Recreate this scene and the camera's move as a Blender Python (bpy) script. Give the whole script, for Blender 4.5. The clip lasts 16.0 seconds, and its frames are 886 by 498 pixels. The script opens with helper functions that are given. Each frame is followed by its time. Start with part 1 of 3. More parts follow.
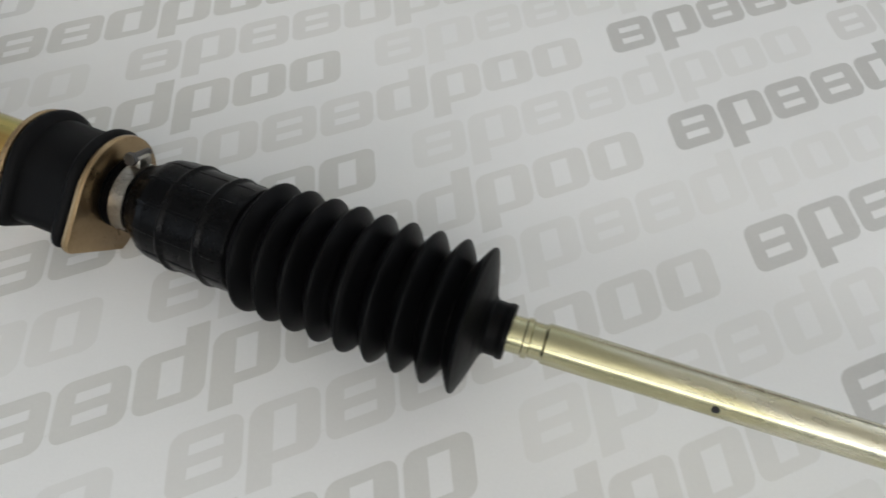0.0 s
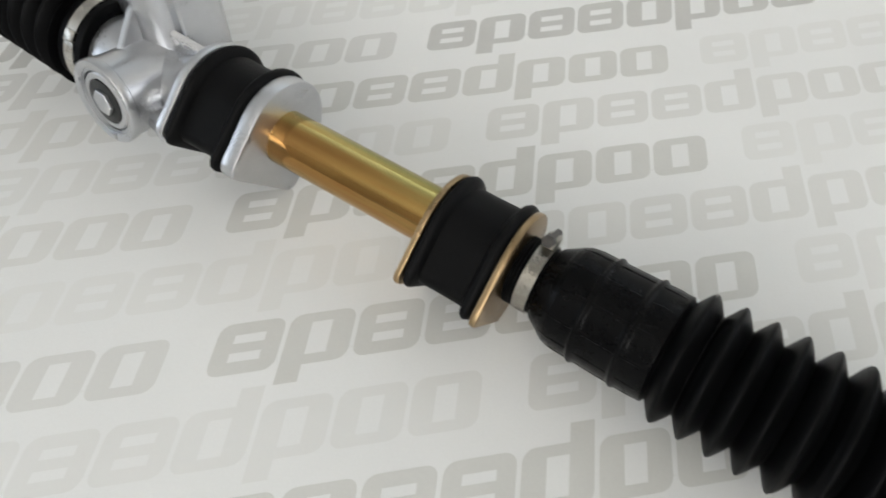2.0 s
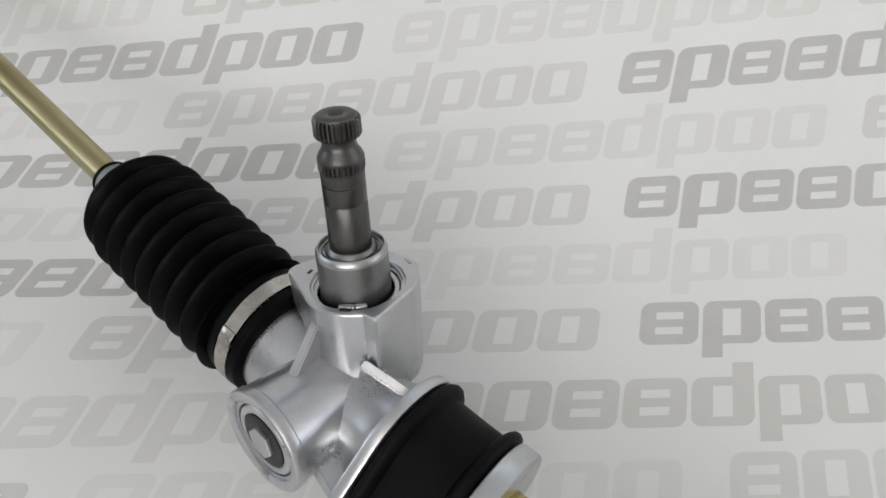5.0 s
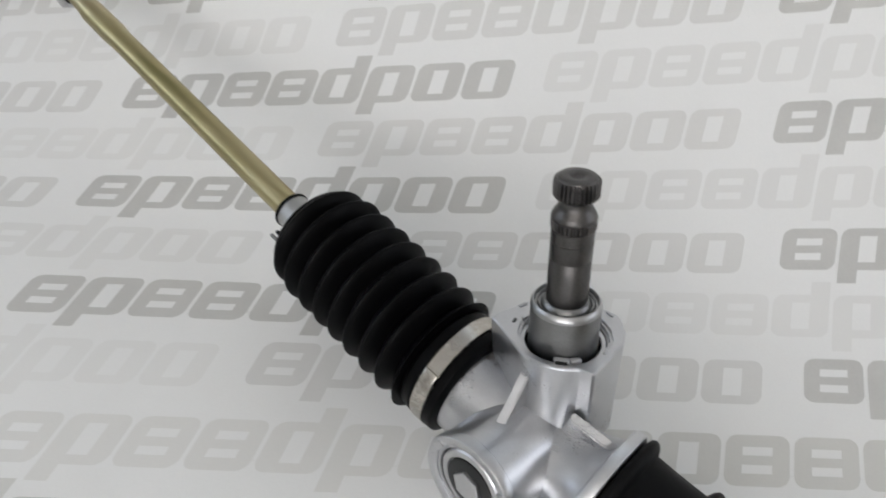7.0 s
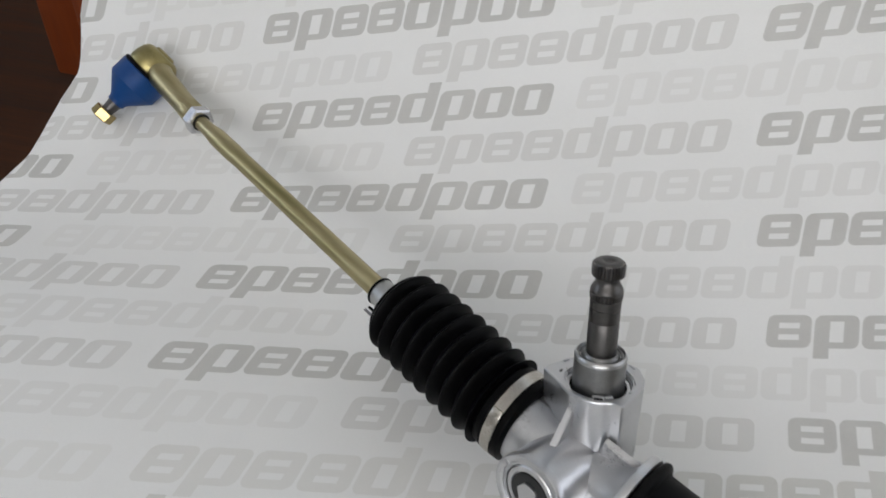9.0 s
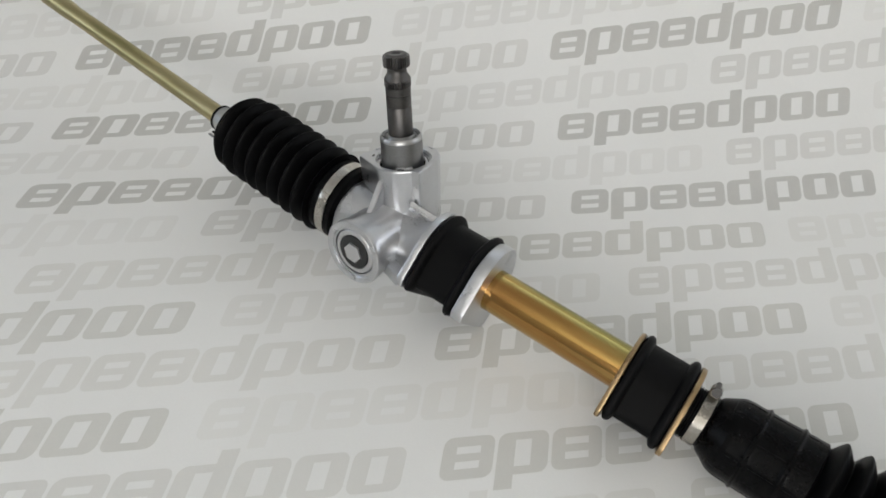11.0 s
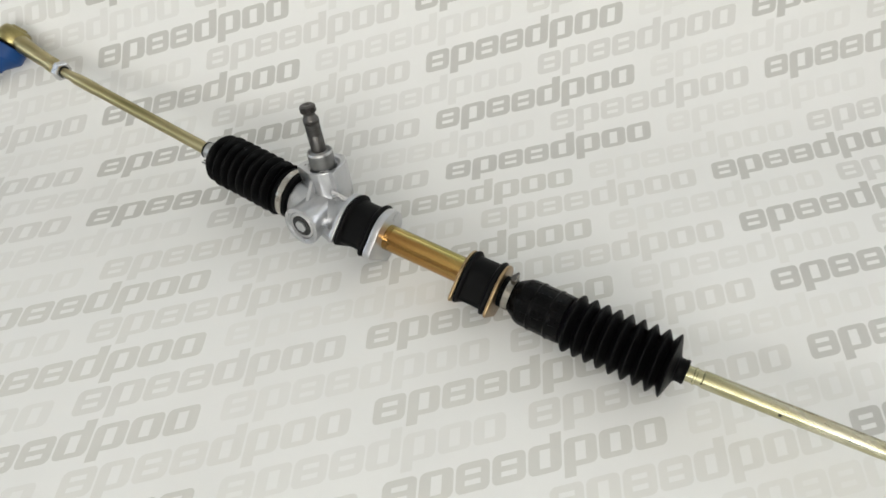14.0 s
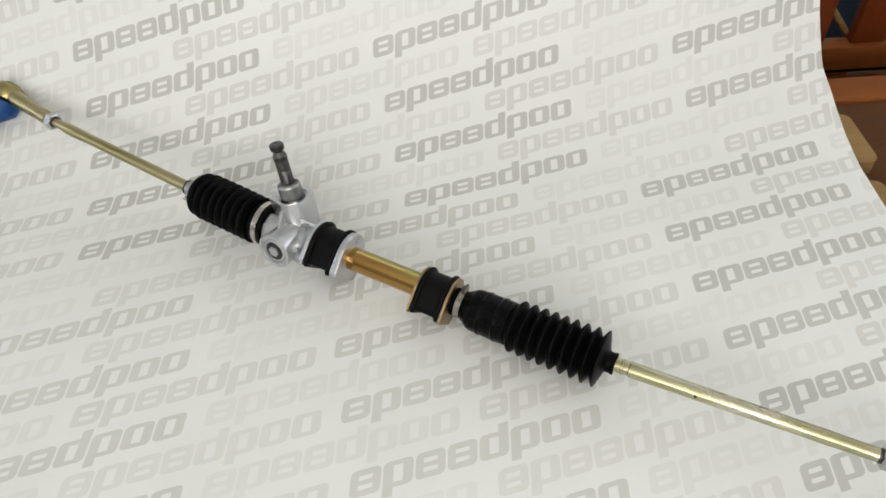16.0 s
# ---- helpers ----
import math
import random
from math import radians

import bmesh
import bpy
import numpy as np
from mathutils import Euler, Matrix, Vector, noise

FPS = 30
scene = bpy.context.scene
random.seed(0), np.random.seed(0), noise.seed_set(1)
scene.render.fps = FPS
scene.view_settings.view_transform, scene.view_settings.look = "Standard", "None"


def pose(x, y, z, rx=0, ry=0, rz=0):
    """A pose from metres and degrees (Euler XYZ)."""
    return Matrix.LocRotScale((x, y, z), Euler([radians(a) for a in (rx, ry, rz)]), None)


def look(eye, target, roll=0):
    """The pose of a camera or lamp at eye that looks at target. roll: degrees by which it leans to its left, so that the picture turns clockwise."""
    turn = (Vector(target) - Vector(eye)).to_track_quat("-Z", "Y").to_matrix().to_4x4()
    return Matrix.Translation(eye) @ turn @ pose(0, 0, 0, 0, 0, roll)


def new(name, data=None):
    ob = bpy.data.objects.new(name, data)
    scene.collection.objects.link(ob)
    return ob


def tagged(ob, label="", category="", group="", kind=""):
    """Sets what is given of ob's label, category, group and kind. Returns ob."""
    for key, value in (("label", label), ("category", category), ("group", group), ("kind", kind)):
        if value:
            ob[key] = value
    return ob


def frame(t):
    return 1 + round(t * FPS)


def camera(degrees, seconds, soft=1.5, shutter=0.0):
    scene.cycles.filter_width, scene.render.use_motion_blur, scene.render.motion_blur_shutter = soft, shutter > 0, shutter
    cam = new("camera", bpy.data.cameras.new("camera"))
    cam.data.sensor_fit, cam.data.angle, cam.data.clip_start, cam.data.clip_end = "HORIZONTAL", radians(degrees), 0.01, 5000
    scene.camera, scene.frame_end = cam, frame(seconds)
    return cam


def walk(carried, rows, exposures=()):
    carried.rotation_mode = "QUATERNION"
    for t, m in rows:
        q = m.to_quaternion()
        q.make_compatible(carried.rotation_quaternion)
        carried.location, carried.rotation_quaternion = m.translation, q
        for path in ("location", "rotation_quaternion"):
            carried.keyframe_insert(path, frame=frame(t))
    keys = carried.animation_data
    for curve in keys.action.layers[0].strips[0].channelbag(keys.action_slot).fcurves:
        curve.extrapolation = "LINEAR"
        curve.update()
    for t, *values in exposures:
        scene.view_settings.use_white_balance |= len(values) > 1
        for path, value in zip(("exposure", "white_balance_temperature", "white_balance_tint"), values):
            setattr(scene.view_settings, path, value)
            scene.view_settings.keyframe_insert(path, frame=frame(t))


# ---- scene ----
# ---------------------------------------------------------------- camera
cam = camera(63.25, 16.0, soft=1.6, shutter=0.3)
PATH = [
    (0, (0.2820, -0.3572, 0.2743), (0.3261, -0.1351, -0.0555), 2.41),
    (0.5, (0.2457, -0.3419, 0.2731), (0.2735, -0.1158, -0.0557), 1.68),
    (1, (0.2151, -0.3282, 0.2674), (0.2207, -0.0994, -0.0607), -1.13),
    (1.5, (0.1931, -0.3236, 0.2710), (0.1892, -0.0916, -0.0548), -1.21),
    (2, (0.1640, -0.3176, 0.2747), (0.1446, -0.0785, -0.0453), -1.16),
    (2.5, (0.1325, -0.3074, 0.2846), (0.1050, -0.0634, -0.0311), -0.01),
    (3, (0.1102, -0.2845, 0.2973), (0.0775, -0.0314, -0.0108), 1.04),
    (3.5, (0.0926, -0.2436, 0.3039), (0.0585, 0.0144, 0.0002), 1.72),
    (4, (0.0766, -0.2128, 0.3049), (0.0481, 0.0559, 0.0100), 3.52),
    (4.2, (0.073, -0.205, 0.302), (0.0323, 0.0673, 0.005), 1.5),
    (6.3, (0.034, -0.153, 0.272), (-0.0101, 0.1041, -0.0378), 2.9),
    (6.5, (0.024, -0.163, 0.277), (-0.023, 0.0956, -0.0312), 2.7),
    (7, (-0.001, -0.183, 0.299), (-0.0638, 0.083, 0.0002), 2.05),
    (7.5, (-0.0238, -0.2044, 0.3248), (-0.1037, 0.0712, 0.0461), 1.41),
    (8, (-0.0284, -0.2196, 0.3429), (-0.1228, 0.0668, 0.0801), 0.21),
    (8.5, (-0.0219, -0.2341, 0.3496), (-0.1147, 0.0586, 0.0932), 0.78),
    (9, (-0.0104, -0.2717, 0.3557), (-0.0880, 0.0300, 0.1047), 2.19),
    (9.5, (0.0098, -0.3010, 0.3541), (-0.0506, -0.0015, 0.0959), 2.79),
    (10, (0.0321, -0.3323, 0.3494), (0.0046, -0.0325, 0.0861), 5.57),
    (10.2, (0.038, -0.336, 0.351), (0.019, -0.0376, 0.0779), 5.5),
    (12.3, (0.071, -0.424, 0.44), (0.0593, -0.1596, 0.1335), 2.6),
    (12.5, (0.0769, -0.4316, 0.4582), (0.0639, -0.1713, 0.1547), 1.29),
    (13, (0.0973, -0.4577, 0.5032), (0.0879, -0.2039, 0.1942), -0.83),
    (13.5, (0.1222, -0.4979, 0.5409), (0.1128, -0.2462, 0.2301), -2.88),
    (14, (0.1462, -0.5429, 0.5804), (0.1347, -0.2889, 0.2716), -3.55),
    (14.5, (0.1622, -0.5891, 0.6084), (0.1529, -0.3276, 0.3058), -3.94),
    (15, (0.1761, -0.6022, 0.6256), (0.1805, -0.3410, 0.3227), -2.43),
    (15.5, (0.1685, -0.6132, 0.6361), (0.1793, -0.3478, 0.3371), -2.04),
    (16, (0.1744, -0.6173, 0.6315), (0.1737, -0.3474, 0.3363), -3.85),
]
LIGHT = [(0, -0.05, 6440, 11), (0.5, 0.15, 6450, 11), (1, 0.21, 6500, 10), (2, 0.21, 6540, 10), (3, 0.23, 6470, 11), (4, 0.07, 6450, 12),
         (6.5, 0.08, 6420, 13), (7, 0.06, 6400, 13), (8.0, -0.01, 6360, 13), (9, -0.13, 6380, 13), (9.5, -0.15, 6420, 13), (10, -0.14, 6480, 12),
         (12.5, 0.20, 6600, 10), (13.5, 0.24, 6690, 9), (16, 0.22, 6740, 9)]
walk(cam, [(t, look(eye, target, roll)) for t, eye, target, roll in PATH], LIGHT)

# ---------------------------------------------------------------- light
world = bpy.data.worlds.new("sky")
scene.world = world
world.use_nodes = True
sky = world.node_tree.nodes.new("ShaderNodeTexSky")
sky.sky_type, sky.sun_disc = "NISHITA", False
sky.sun_elevation, sky.sun_rotation = radians(50), radians(30)
world.node_tree.nodes["Background"].inputs["Strength"].default_value = 0.12
world.node_tree.links.new(sky.outputs[0], world.node_tree.nodes["Background"].inputs["Color"])


def assumed_window_light(name, place, target, width, height, power, colour):
    lamp = bpy.data.lights.new(name, "AREA")
    lamp.shape, lamp.size, lamp.size_y, lamp.energy, lamp.color = "RECTANGLE", width, height, power, colour
    new(name, lamp).matrix_world = look(place, target)


# assumed daylight in four openings out of view, tilted up for ceiling bounce
assumed_window_light("assumed_daylight_back", (0.7, 2.44, 1.05), (0.5, 0.0, 3.0), 2.1, 1.2, 27.0, (0.78, 0.90, 1.0))
assumed_window_light("assumed_daylight_side", (2.64, 0.3, 1.0), (0.0, 0.2, 3.2), 1.8, 1.2, 13.0, (1.0, 0.965, 0.88))
assumed_window_light("assumed_daylight_front", (0.0, -2.24, 1.05), (0.0, 0.1, 3.0), 1.8, 1.2, 41.0, (1.0, 0.975, 0.91))
assumed_window_light("assumed_daylight_west", (-2.84, -0.2, 1.0), (0.0, 0.0, 3.2), 1.6, 1.2, 14.0, (0.88, 0.95, 1.0))

# ---------------------------------------------------------------- materials
def material(name):
    m = bpy.data.materials.new(name)
    m.use_nodes = True
    return m, m.node_tree.nodes, m.node_tree.links, m.node_tree.nodes["Principled BSDF"]


def node(nodes, kind, **values):
    n = nodes.new(kind)
    for k, v in values.items():
        if k in n.inputs:
            n.inputs[k].default_value = v
    return n


def surface(name, low, high, rough=(0.4, 0.6), metal=0.0, scale=40.0, grain=600.0, bump=0.1, stretch=(1, 1, 1), random_shade=0.0, coat=0.0, spec=0.5):
    """Two colours mixed by two scales of noise, with the same noise in gloss and relief."""
    m, nodes, links, p = material(name)
    p.inputs["Metallic"].default_value = metal
    p.inputs["Coat Weight"].default_value = coat
    p.inputs["Specular IOR Level"].default_value = spec
    where = nodes.new("ShaderNodeTexCoord")
    turn = nodes.new("ShaderNodeMapping")
    turn.inputs["Scale"].default_value = stretch
    links.new(where.outputs["Object"], turn.inputs["Vector"])
    broad = node(nodes, "ShaderNodeTexNoise", Scale=scale, Detail=5.0, Roughness=0.6)
    fine = node(nodes, "ShaderNodeTexNoise", Scale=grain, Detail=3.0, Roughness=0.6)
    for n in (broad, fine):
        links.new(turn.outputs[0], n.inputs["Vector"])
    both = nodes.new("ShaderNodeMix")
    both.inputs[0].default_value = 0.35
    links.new(broad.outputs[0], both.inputs[2])
    links.new(fine.outputs[0], both.inputs[3])
    span = nodes.new("ShaderNodeMapRange")
    span.inputs[1].default_value, span.inputs[2].default_value = 0.32, 0.68
    links.new(both.outputs[0], span.inputs[0])
    tint = nodes.new("ShaderNodeMix")
    tint.data_type = "RGBA"
    tint.inputs[6].default_value, tint.inputs[7].default_value = (*low, 1), (*high, 1)
    links.new(span.outputs[0], tint.inputs[0])
    colour = tint.outputs[2]
    if random_shade:
        info, shade = nodes.new("ShaderNodeObjectInfo"), nodes.new("ShaderNodeMapRange")
        shade.inputs[3].default_value, shade.inputs[4].default_value = 1 - random_shade, 1 + random_shade
        links.new(info.outputs["Random"], shade.inputs[0])
        hsv = nodes.new("ShaderNodeHueSaturation")
        links.new(shade.outputs[0], hsv.inputs["Value"])
        links.new(colour, hsv.inputs["Color"])
        colour = hsv.outputs[0]
    links.new(colour, p.inputs["Base Color"])
    gloss = nodes.new("ShaderNodeMapRange")
    gloss.inputs[3].default_value, gloss.inputs[4].default_value = rough
    links.new(span.outputs[0], gloss.inputs[0])
    links.new(gloss.outputs[0], p.inputs["Roughness"])
    if bump:
        relief = node(nodes, "ShaderNodeBump", Strength=bump, Distance=0.0005)
        links.new(fine.outputs[0], relief.inputs["Height"])
        links.new(relief.outputs[0], p.inputs["Normal"])
    return m


def wood(name, low, high, rough=(0.5, 0.7), along="x", ring=28.0, shade=0.0, spec=0.12):
    """Grain: noise drawn out along the plank."""
    s = {"x": (0.06, 1, 1), "y": (1, 0.06, 1), "z": (1, 1, 0.06)}[along]
    return surface(name, low, high, rough, 0.0, ring, ring * 9, 0.25, s, shade, 0.0, spec)


PAPER = surface("paper_white", (0.76, 0.76, 0.745), (0.82, 0.82, 0.81), (0.36, 0.48), 0.0, 7.0, 900.0, 0.05)
INK = [
    surface("ink_grey", (0.50, 0.495, 0.475), (0.57, 0.565, 0.54), (0.45, 0.6), 0.0, 25.0, 700.0, 0.03, random_shade=0.03),
    surface("ink_light_grey", (0.65, 0.645, 0.625), (0.70, 0.695, 0.675), (0.45, 0.6), 0.0, 25.0, 700.0, 0.03, random_shade=0.03),
    surface("ink_faint_grey", (0.72, 0.717, 0.70), (0.75, 0.747, 0.73), (0.45, 0.6), 0.0, 25.0, 700.0, 0.03, random_shade=0.02),
]
INK_PALE = [
    surface("pale_ink_grey", (0.595, 0.59, 0.56), (0.65, 0.645, 0.615), (0.45, 0.6), 0.0, 25.0, 700.0, 0.03, random_shade=0.03),
    surface("pale_ink_light_grey", (0.67, 0.665, 0.64), (0.715, 0.71, 0.685), (0.45, 0.6), 0.0, 25.0, 700.0, 0.03, random_shade=0.03),
    surface("pale_ink_faint_grey", (0.73, 0.727, 0.705), (0.757, 0.754, 0.735), (0.45, 0.6), 0.0, 25.0, 700.0, 0.03, random_shade=0.02),
]
RUBBER = surface("black_rubber", (0.0012, 0.0012, 0.0014), (0.003, 0.003, 0.0033), (0.34, 0.48), 0.0, 60.0, 900.0, 0.12, spec=0.07)
RUBBER_SMOOTH = surface("smooth_black_rubber", (0.0015, 0.0015, 0.0017), (0.003, 0.003, 0.0033), (0.20, 0.36), 0.0, 45.0, 700.0, 0.14, spec=0.085)
RUBBER_DULL = surface("dull_black_rubber", (0.002, 0.002, 0.0022), (0.005, 0.005, 0.0053), (0.42, 0.6), 0.0, 60.0, 900.0, 0.2, spec=0.09)
CAST = surface("cast_aluminium", (0.485, 0.49, 0.505), (0.59, 0.595, 0.61), (0.25, 0.36), 0.95, 45.0, 1500.0, 0.07)
MACHINED = surface("machined_aluminium", (0.48, 0.48, 0.49), (0.62, 0.62, 0.63), (0.26, 0.4), 0.95, 60.0, 1500.0, 0.1)
STEEL = surface("dark_steel", (0.075, 0.071, 0.069), (0.13, 0.124, 0.12), (0.30, 0.44), 1.0, 70.0, 1200.0, 0.15)
SATIN = surface("satin_steel", (0.19, 0.19, 0.19), (0.27, 0.27, 0.27), (0.28, 0.4), 1.0, 70.0, 1200.0, 0.12)
WORN = surface("worn_clip_steel", (0.24, 0.225, 0.195), (0.44, 0.415, 0.37), (0.22, 0.38), 1.0, 90.0, 900.0, 0.15)
# the band's warm tint puts a beige reflection into the steel's colour
BAND = surface("band_steel_reflection_tint", (0.40, 0.375, 0.335), (0.56, 0.53, 0.48), (0.2, 0.32), 1.0, 60.0, 900.0, 0.1)
ZINC = surface("bright_zinc", (0.40, 0.40, 0.41), (0.58, 0.58, 0.59), (0.2, 0.3), 1.0, 70.0, 900.0, 0.1)
LIP_HIGHLIGHT = surface("turned_steel_highlight", (0.36, 0.36, 0.36), (0.48, 0.48, 0.48), (0.26, 0.36), 1.0, 70.0, 1200.0, 0.1)
YELLOW_ZINC = surface("pale_yellow_zinc", (0.56, 0.48, 0.26), (0.70, 0.63, 0.40), (0.30, 0.43), 1.0, 16.0, 400.0, 0.08, (0.3, 1, 1))
GOLD_ZINC = surface("gold_zinc", (0.62, 0.35, 0.09), (0.72, 0.50, 0.19), (0.08, 0.14), 1.0, 22.0, 500.0, 0.05, (0.3, 1, 1))


def iridescent(m, scale, stops):
    """Replaces the two-colour mix by bands of tint that run along the tube, as on passivated zinc."""
    nodes, links = m.node_tree.nodes, m.node_tree.links
    where, turn = nodes.new("ShaderNodeTexCoord"), nodes.new("ShaderNodeMapping")
    turn.inputs["Scale"].default_value = scale
    links.new(where.outputs["Object"], turn.inputs["Vector"])
    n = node(nodes, "ShaderNodeTexNoise", Scale=1.0, Detail=3.0, Roughness=0.55)
    links.new(turn.outputs[0], n.inputs["Vector"])
    ramp = nodes.new("ShaderNodeValToRGB")
    while len(ramp.color_ramp.elements) < len(stops):
        ramp.color_ramp.elements.new(0.5)
    for e, (at, c) in zip(ramp.color_ramp.elements, stops):
        e.position, e.color = at, (*c, 1)
    links.new(n.outputs[0], ramp.inputs[0])
    links.new(ramp.outputs[0], nodes["Principled BSDF"].inputs["Base Color"])


iridescent(GOLD_ZINC, (4, 70, 70), ((0.28, (0.33, 0.30, 0.10)), (0.40, (0.48, 0.37, 0.13)), (0.50, (0.46, 0.275, 0.088)), (0.60, (0.395, 0.205, 0.066)), (0.74, (0.46, 0.34, 0.13))))
iridescent(YELLOW_ZINC, (7, 60, 60), ((0.28, (0.28, 0.25, 0.115)), (0.42, (0.38, 0.325, 0.17)), (0.55, (0.46, 0.40, 0.235)), (0.68, (0.35, 0.275, 0.13))))
PALE_ZINC = surface("silver_yellow_zinc", (0.5, 0.46, 0.32), (0.62, 0.58, 0.44), (0.2, 0.3), 1.0, 16.0, 400.0, 0.08, (0.3, 1, 1))
iridescent(PALE_ZINC, (7, 60, 60), ((0.28, (0.35, 0.335, 0.20)), (0.42, (0.48, 0.45, 0.28)), (0.55, (0.62, 0.60, 0.48)), (0.68, (0.44, 0.39, 0.22))))
OLIVE_ZINC = surface("dull_olive_zinc", (0.28, 0.24, 0.10), (0.40, 0.34, 0.16), (0.26, 0.4), 1.0, 40.0, 500.0, 0.15)
PALE_STEEL = surface("dusty_pale_steel", (0.36, 0.36, 0.355), (0.52, 0.52, 0.51), (0.4, 0.55), 0.85, 90.0, 900.0, 0.2)
BRASS_ZINC = surface("brassy_zinc_plate", (0.27, 0.185, 0.10), (0.40, 0.29, 0.165), (0.24, 0.38), 1.0, 60.0, 700.0, 0.1)
GOLD_NUT = surface("brassy_zinc_nut", (0.33, 0.25, 0.10), (0.47, 0.38, 0.19), (0.10, 0.18), 1.0, 60.0, 700.0, 0.1)
BLUE = surface("blue_polyurethane", (0.0015, 0.034, 0.15), (0.003, 0.052, 0.20), (0.34, 0.48), 0.0, 30.0, 800.0, 0.05, spec=0.3)
# near-black for dark parts; on holes and gaps it paints their shade
DARK_FILL = surface("dark_part_and_hole_shade", (0.012, 0.012, 0.012), (0.03, 0.03, 0.03), (0.4, 0.6), 0.3, 50.0, 500.0, 0.05)
TABLE_WOOD = wood("brown_varnished_wood", (0.052, 0.019, 0.005), (0.11, 0.042, 0.012))
PALE_WOOD = wood("pale_pine", (0.20, 0.115, 0.042), (0.29, 0.18, 0.072), (0.55, 0.7), shade=0.08)
RED_WOOD = wood("red_brown_stained_wood", (0.12, 0.024, 0.006), (0.20, 0.044, 0.011), (0.42, 0.6), along="z")
RED_WOOD_X = wood("red_brown_stained_rail", (0.15, 0.040, 0.009), (0.24, 0.072, 0.017), (0.42, 0.6), along="x")
PLASTER = surface("cream_plaster", (0.74, 0.73, 0.70), (0.80, 0.79, 0.76), (0.7, 0.85), 0.0, 3.0, 200.0, 0.2)
CEILING = surface("white_ceiling", (0.84, 0.84, 0.83), (0.88, 0.88, 0.87), (0.7, 0.85), 0.0, 3.0, 200.0, 0.1)
FLOOR = wood("dark_floor_boards", (0.03, 0.0115, 0.006), (0.085, 0.033, 0.016), (0.5, 0.7), ring=10.0, spec=0.1)
STONE_BLUE = surface("blue_grey_cloth", (0.003, 0.005, 0.009), (0.010, 0.015, 0.022), (0.85, 0.95), 0.0, 20.0, 300.0, 0.2, spec=0.05)


# ---------------------------------------------------------------- mesh helpers
def empty(name, m=None):
    ob = new(name)
    ob.empty_display_size = 0.02
    if m is not None:
        ob.matrix_world = m
    return ob


def part(name, bm, mat, parent=None, label="", smooth=40, closed=True):
    """Links a bmesh as one object, smooth but for edges sharper than `smooth` degrees."""
    if closed:
        bmesh.ops.recalc_face_normals(bm, faces=bm.faces)
    for f in bm.faces:
        f.smooth = smooth > 0
    for e in bm.edges:
        if len(e.link_faces) == 2 and e.calc_face_angle(0.0) > radians(smooth):
            e.smooth = False
    me = bpy.data.meshes.new(name)
    bm.to_mesh(me)
    bm.free()
    me.materials.append(mat)
    ob = new(name, me)
    if parent is not None:
        ob.parent = parent
    return tagged(ob, label)


def frame_on(p0, p1, up=(0, 0, 1)):
    """A matrix whose x runs from p0 towards p1, with z as near to `up` as may be."""
    p0, p1 = Vector(p0), Vector(p1)
    x = (p1 - p0).normalized()
    y = Vector(up).cross(x).normalized()
    z = x.cross(y)
    return Matrix(((x.x, y.x, z.x, p0.x), (x.y, y.y, z.y, p0.y), (x.z, y.z, z.z, p0.z), (0, 0, 0, 1)))


def lathe(bm, profile, m, n=48, close=True):
    """Turns (along, radius) pairs about the x axis of m."""
    rings = []
    for k, (s, r) in enumerate(profile):
        if r < 1e-6:
            rings.append([bm.verts.new(m @ Vector((s, 0, 0)))])
        else:
            rings.append([bm.verts.new(m @ Vector((s, r * math.cos(a), r * math.sin(a)))) for a in (2 * math.pi * i / n for i in range(n))])
    for a, b in zip(rings, rings[1:]):
        for i in range(n):
            j = (i + 1) % n
            if len(a) == 1 and len(b) > 1:
                bm.faces.new((a[0], b[i], b[j]))
            elif len(b) == 1 and len(a) > 1:
                bm.faces.new((a[i], b[0], a[j]))
            elif len(a) > 1:
                bm.faces.new((a[i], b[i], b[j], a[j]))
    if close:
        for ring in (rings[0], rings[-1]):
            if len(ring) > 2:
                bm.faces.new(ring)
    return bm


def tube_along(bm, centre, radius, stations, n=56):
    """Rings of the given radius round a bent centre line; both are functions of the station."""
    rings = []
    for s in stations:
        c, d = Vector(centre(s)), Vector(centre(s + 1e-4)) - Vector(centre(s - 1e-4))
        f = frame_on(c, c + d)
        rings.append([bm.verts.new(f @ Vector((0, radius(s) * MM * math.cos(a), radius(s) * MM * math.sin(a)))) for a in (2 * math.pi * i / n for i in range(n))])
    for a, b in zip(rings, rings[1:]):
        for i in range(n):
            j = (i + 1) % n
            bm.faces.new((a[i], b[i], b[j], a[j]))
    bm.faces.new(rings[0])
    bm.faces.new(rings[-1])
    return bm


def slab(bm, outline, x0, x1, m, bevel):
    """A plate with the outline (y, z) between two stations of m's x axis, its rim rounded."""
    cy = sum(p[0] for p in outline) / len(outline)
    cz = sum(p[1] for p in outline) / len(outline)

    def ring(x, inset):
        out = []
        for y, z in outline:
            d = math.hypot(y - cy, z - cz)
            k = (d - inset) / d
            out.append(bm.verts.new(m @ Vector((x, cy + (y - cy) * k, cz + (z - cz) * k))))
        return out

    levels = [(x0, bevel), (x0 + 0.3 * bevel, 0.3 * bevel), (x0 + bevel, 0), (x1 - bevel, 0), (x1 - 0.3 * bevel, 0.3 * bevel), (x1, bevel)]
    rows = [ring(x, i) for x, i in levels]
    for a, b in zip(rows, rows[1:]):
        for i in range(len(a)):
            j = (i + 1) % len(a)
            bm.faces.new((a[i], b[i], b[j], a[j]))
    bm.faces.new(rows[0])
    bm.faces.new(rows[-1])
    return bm


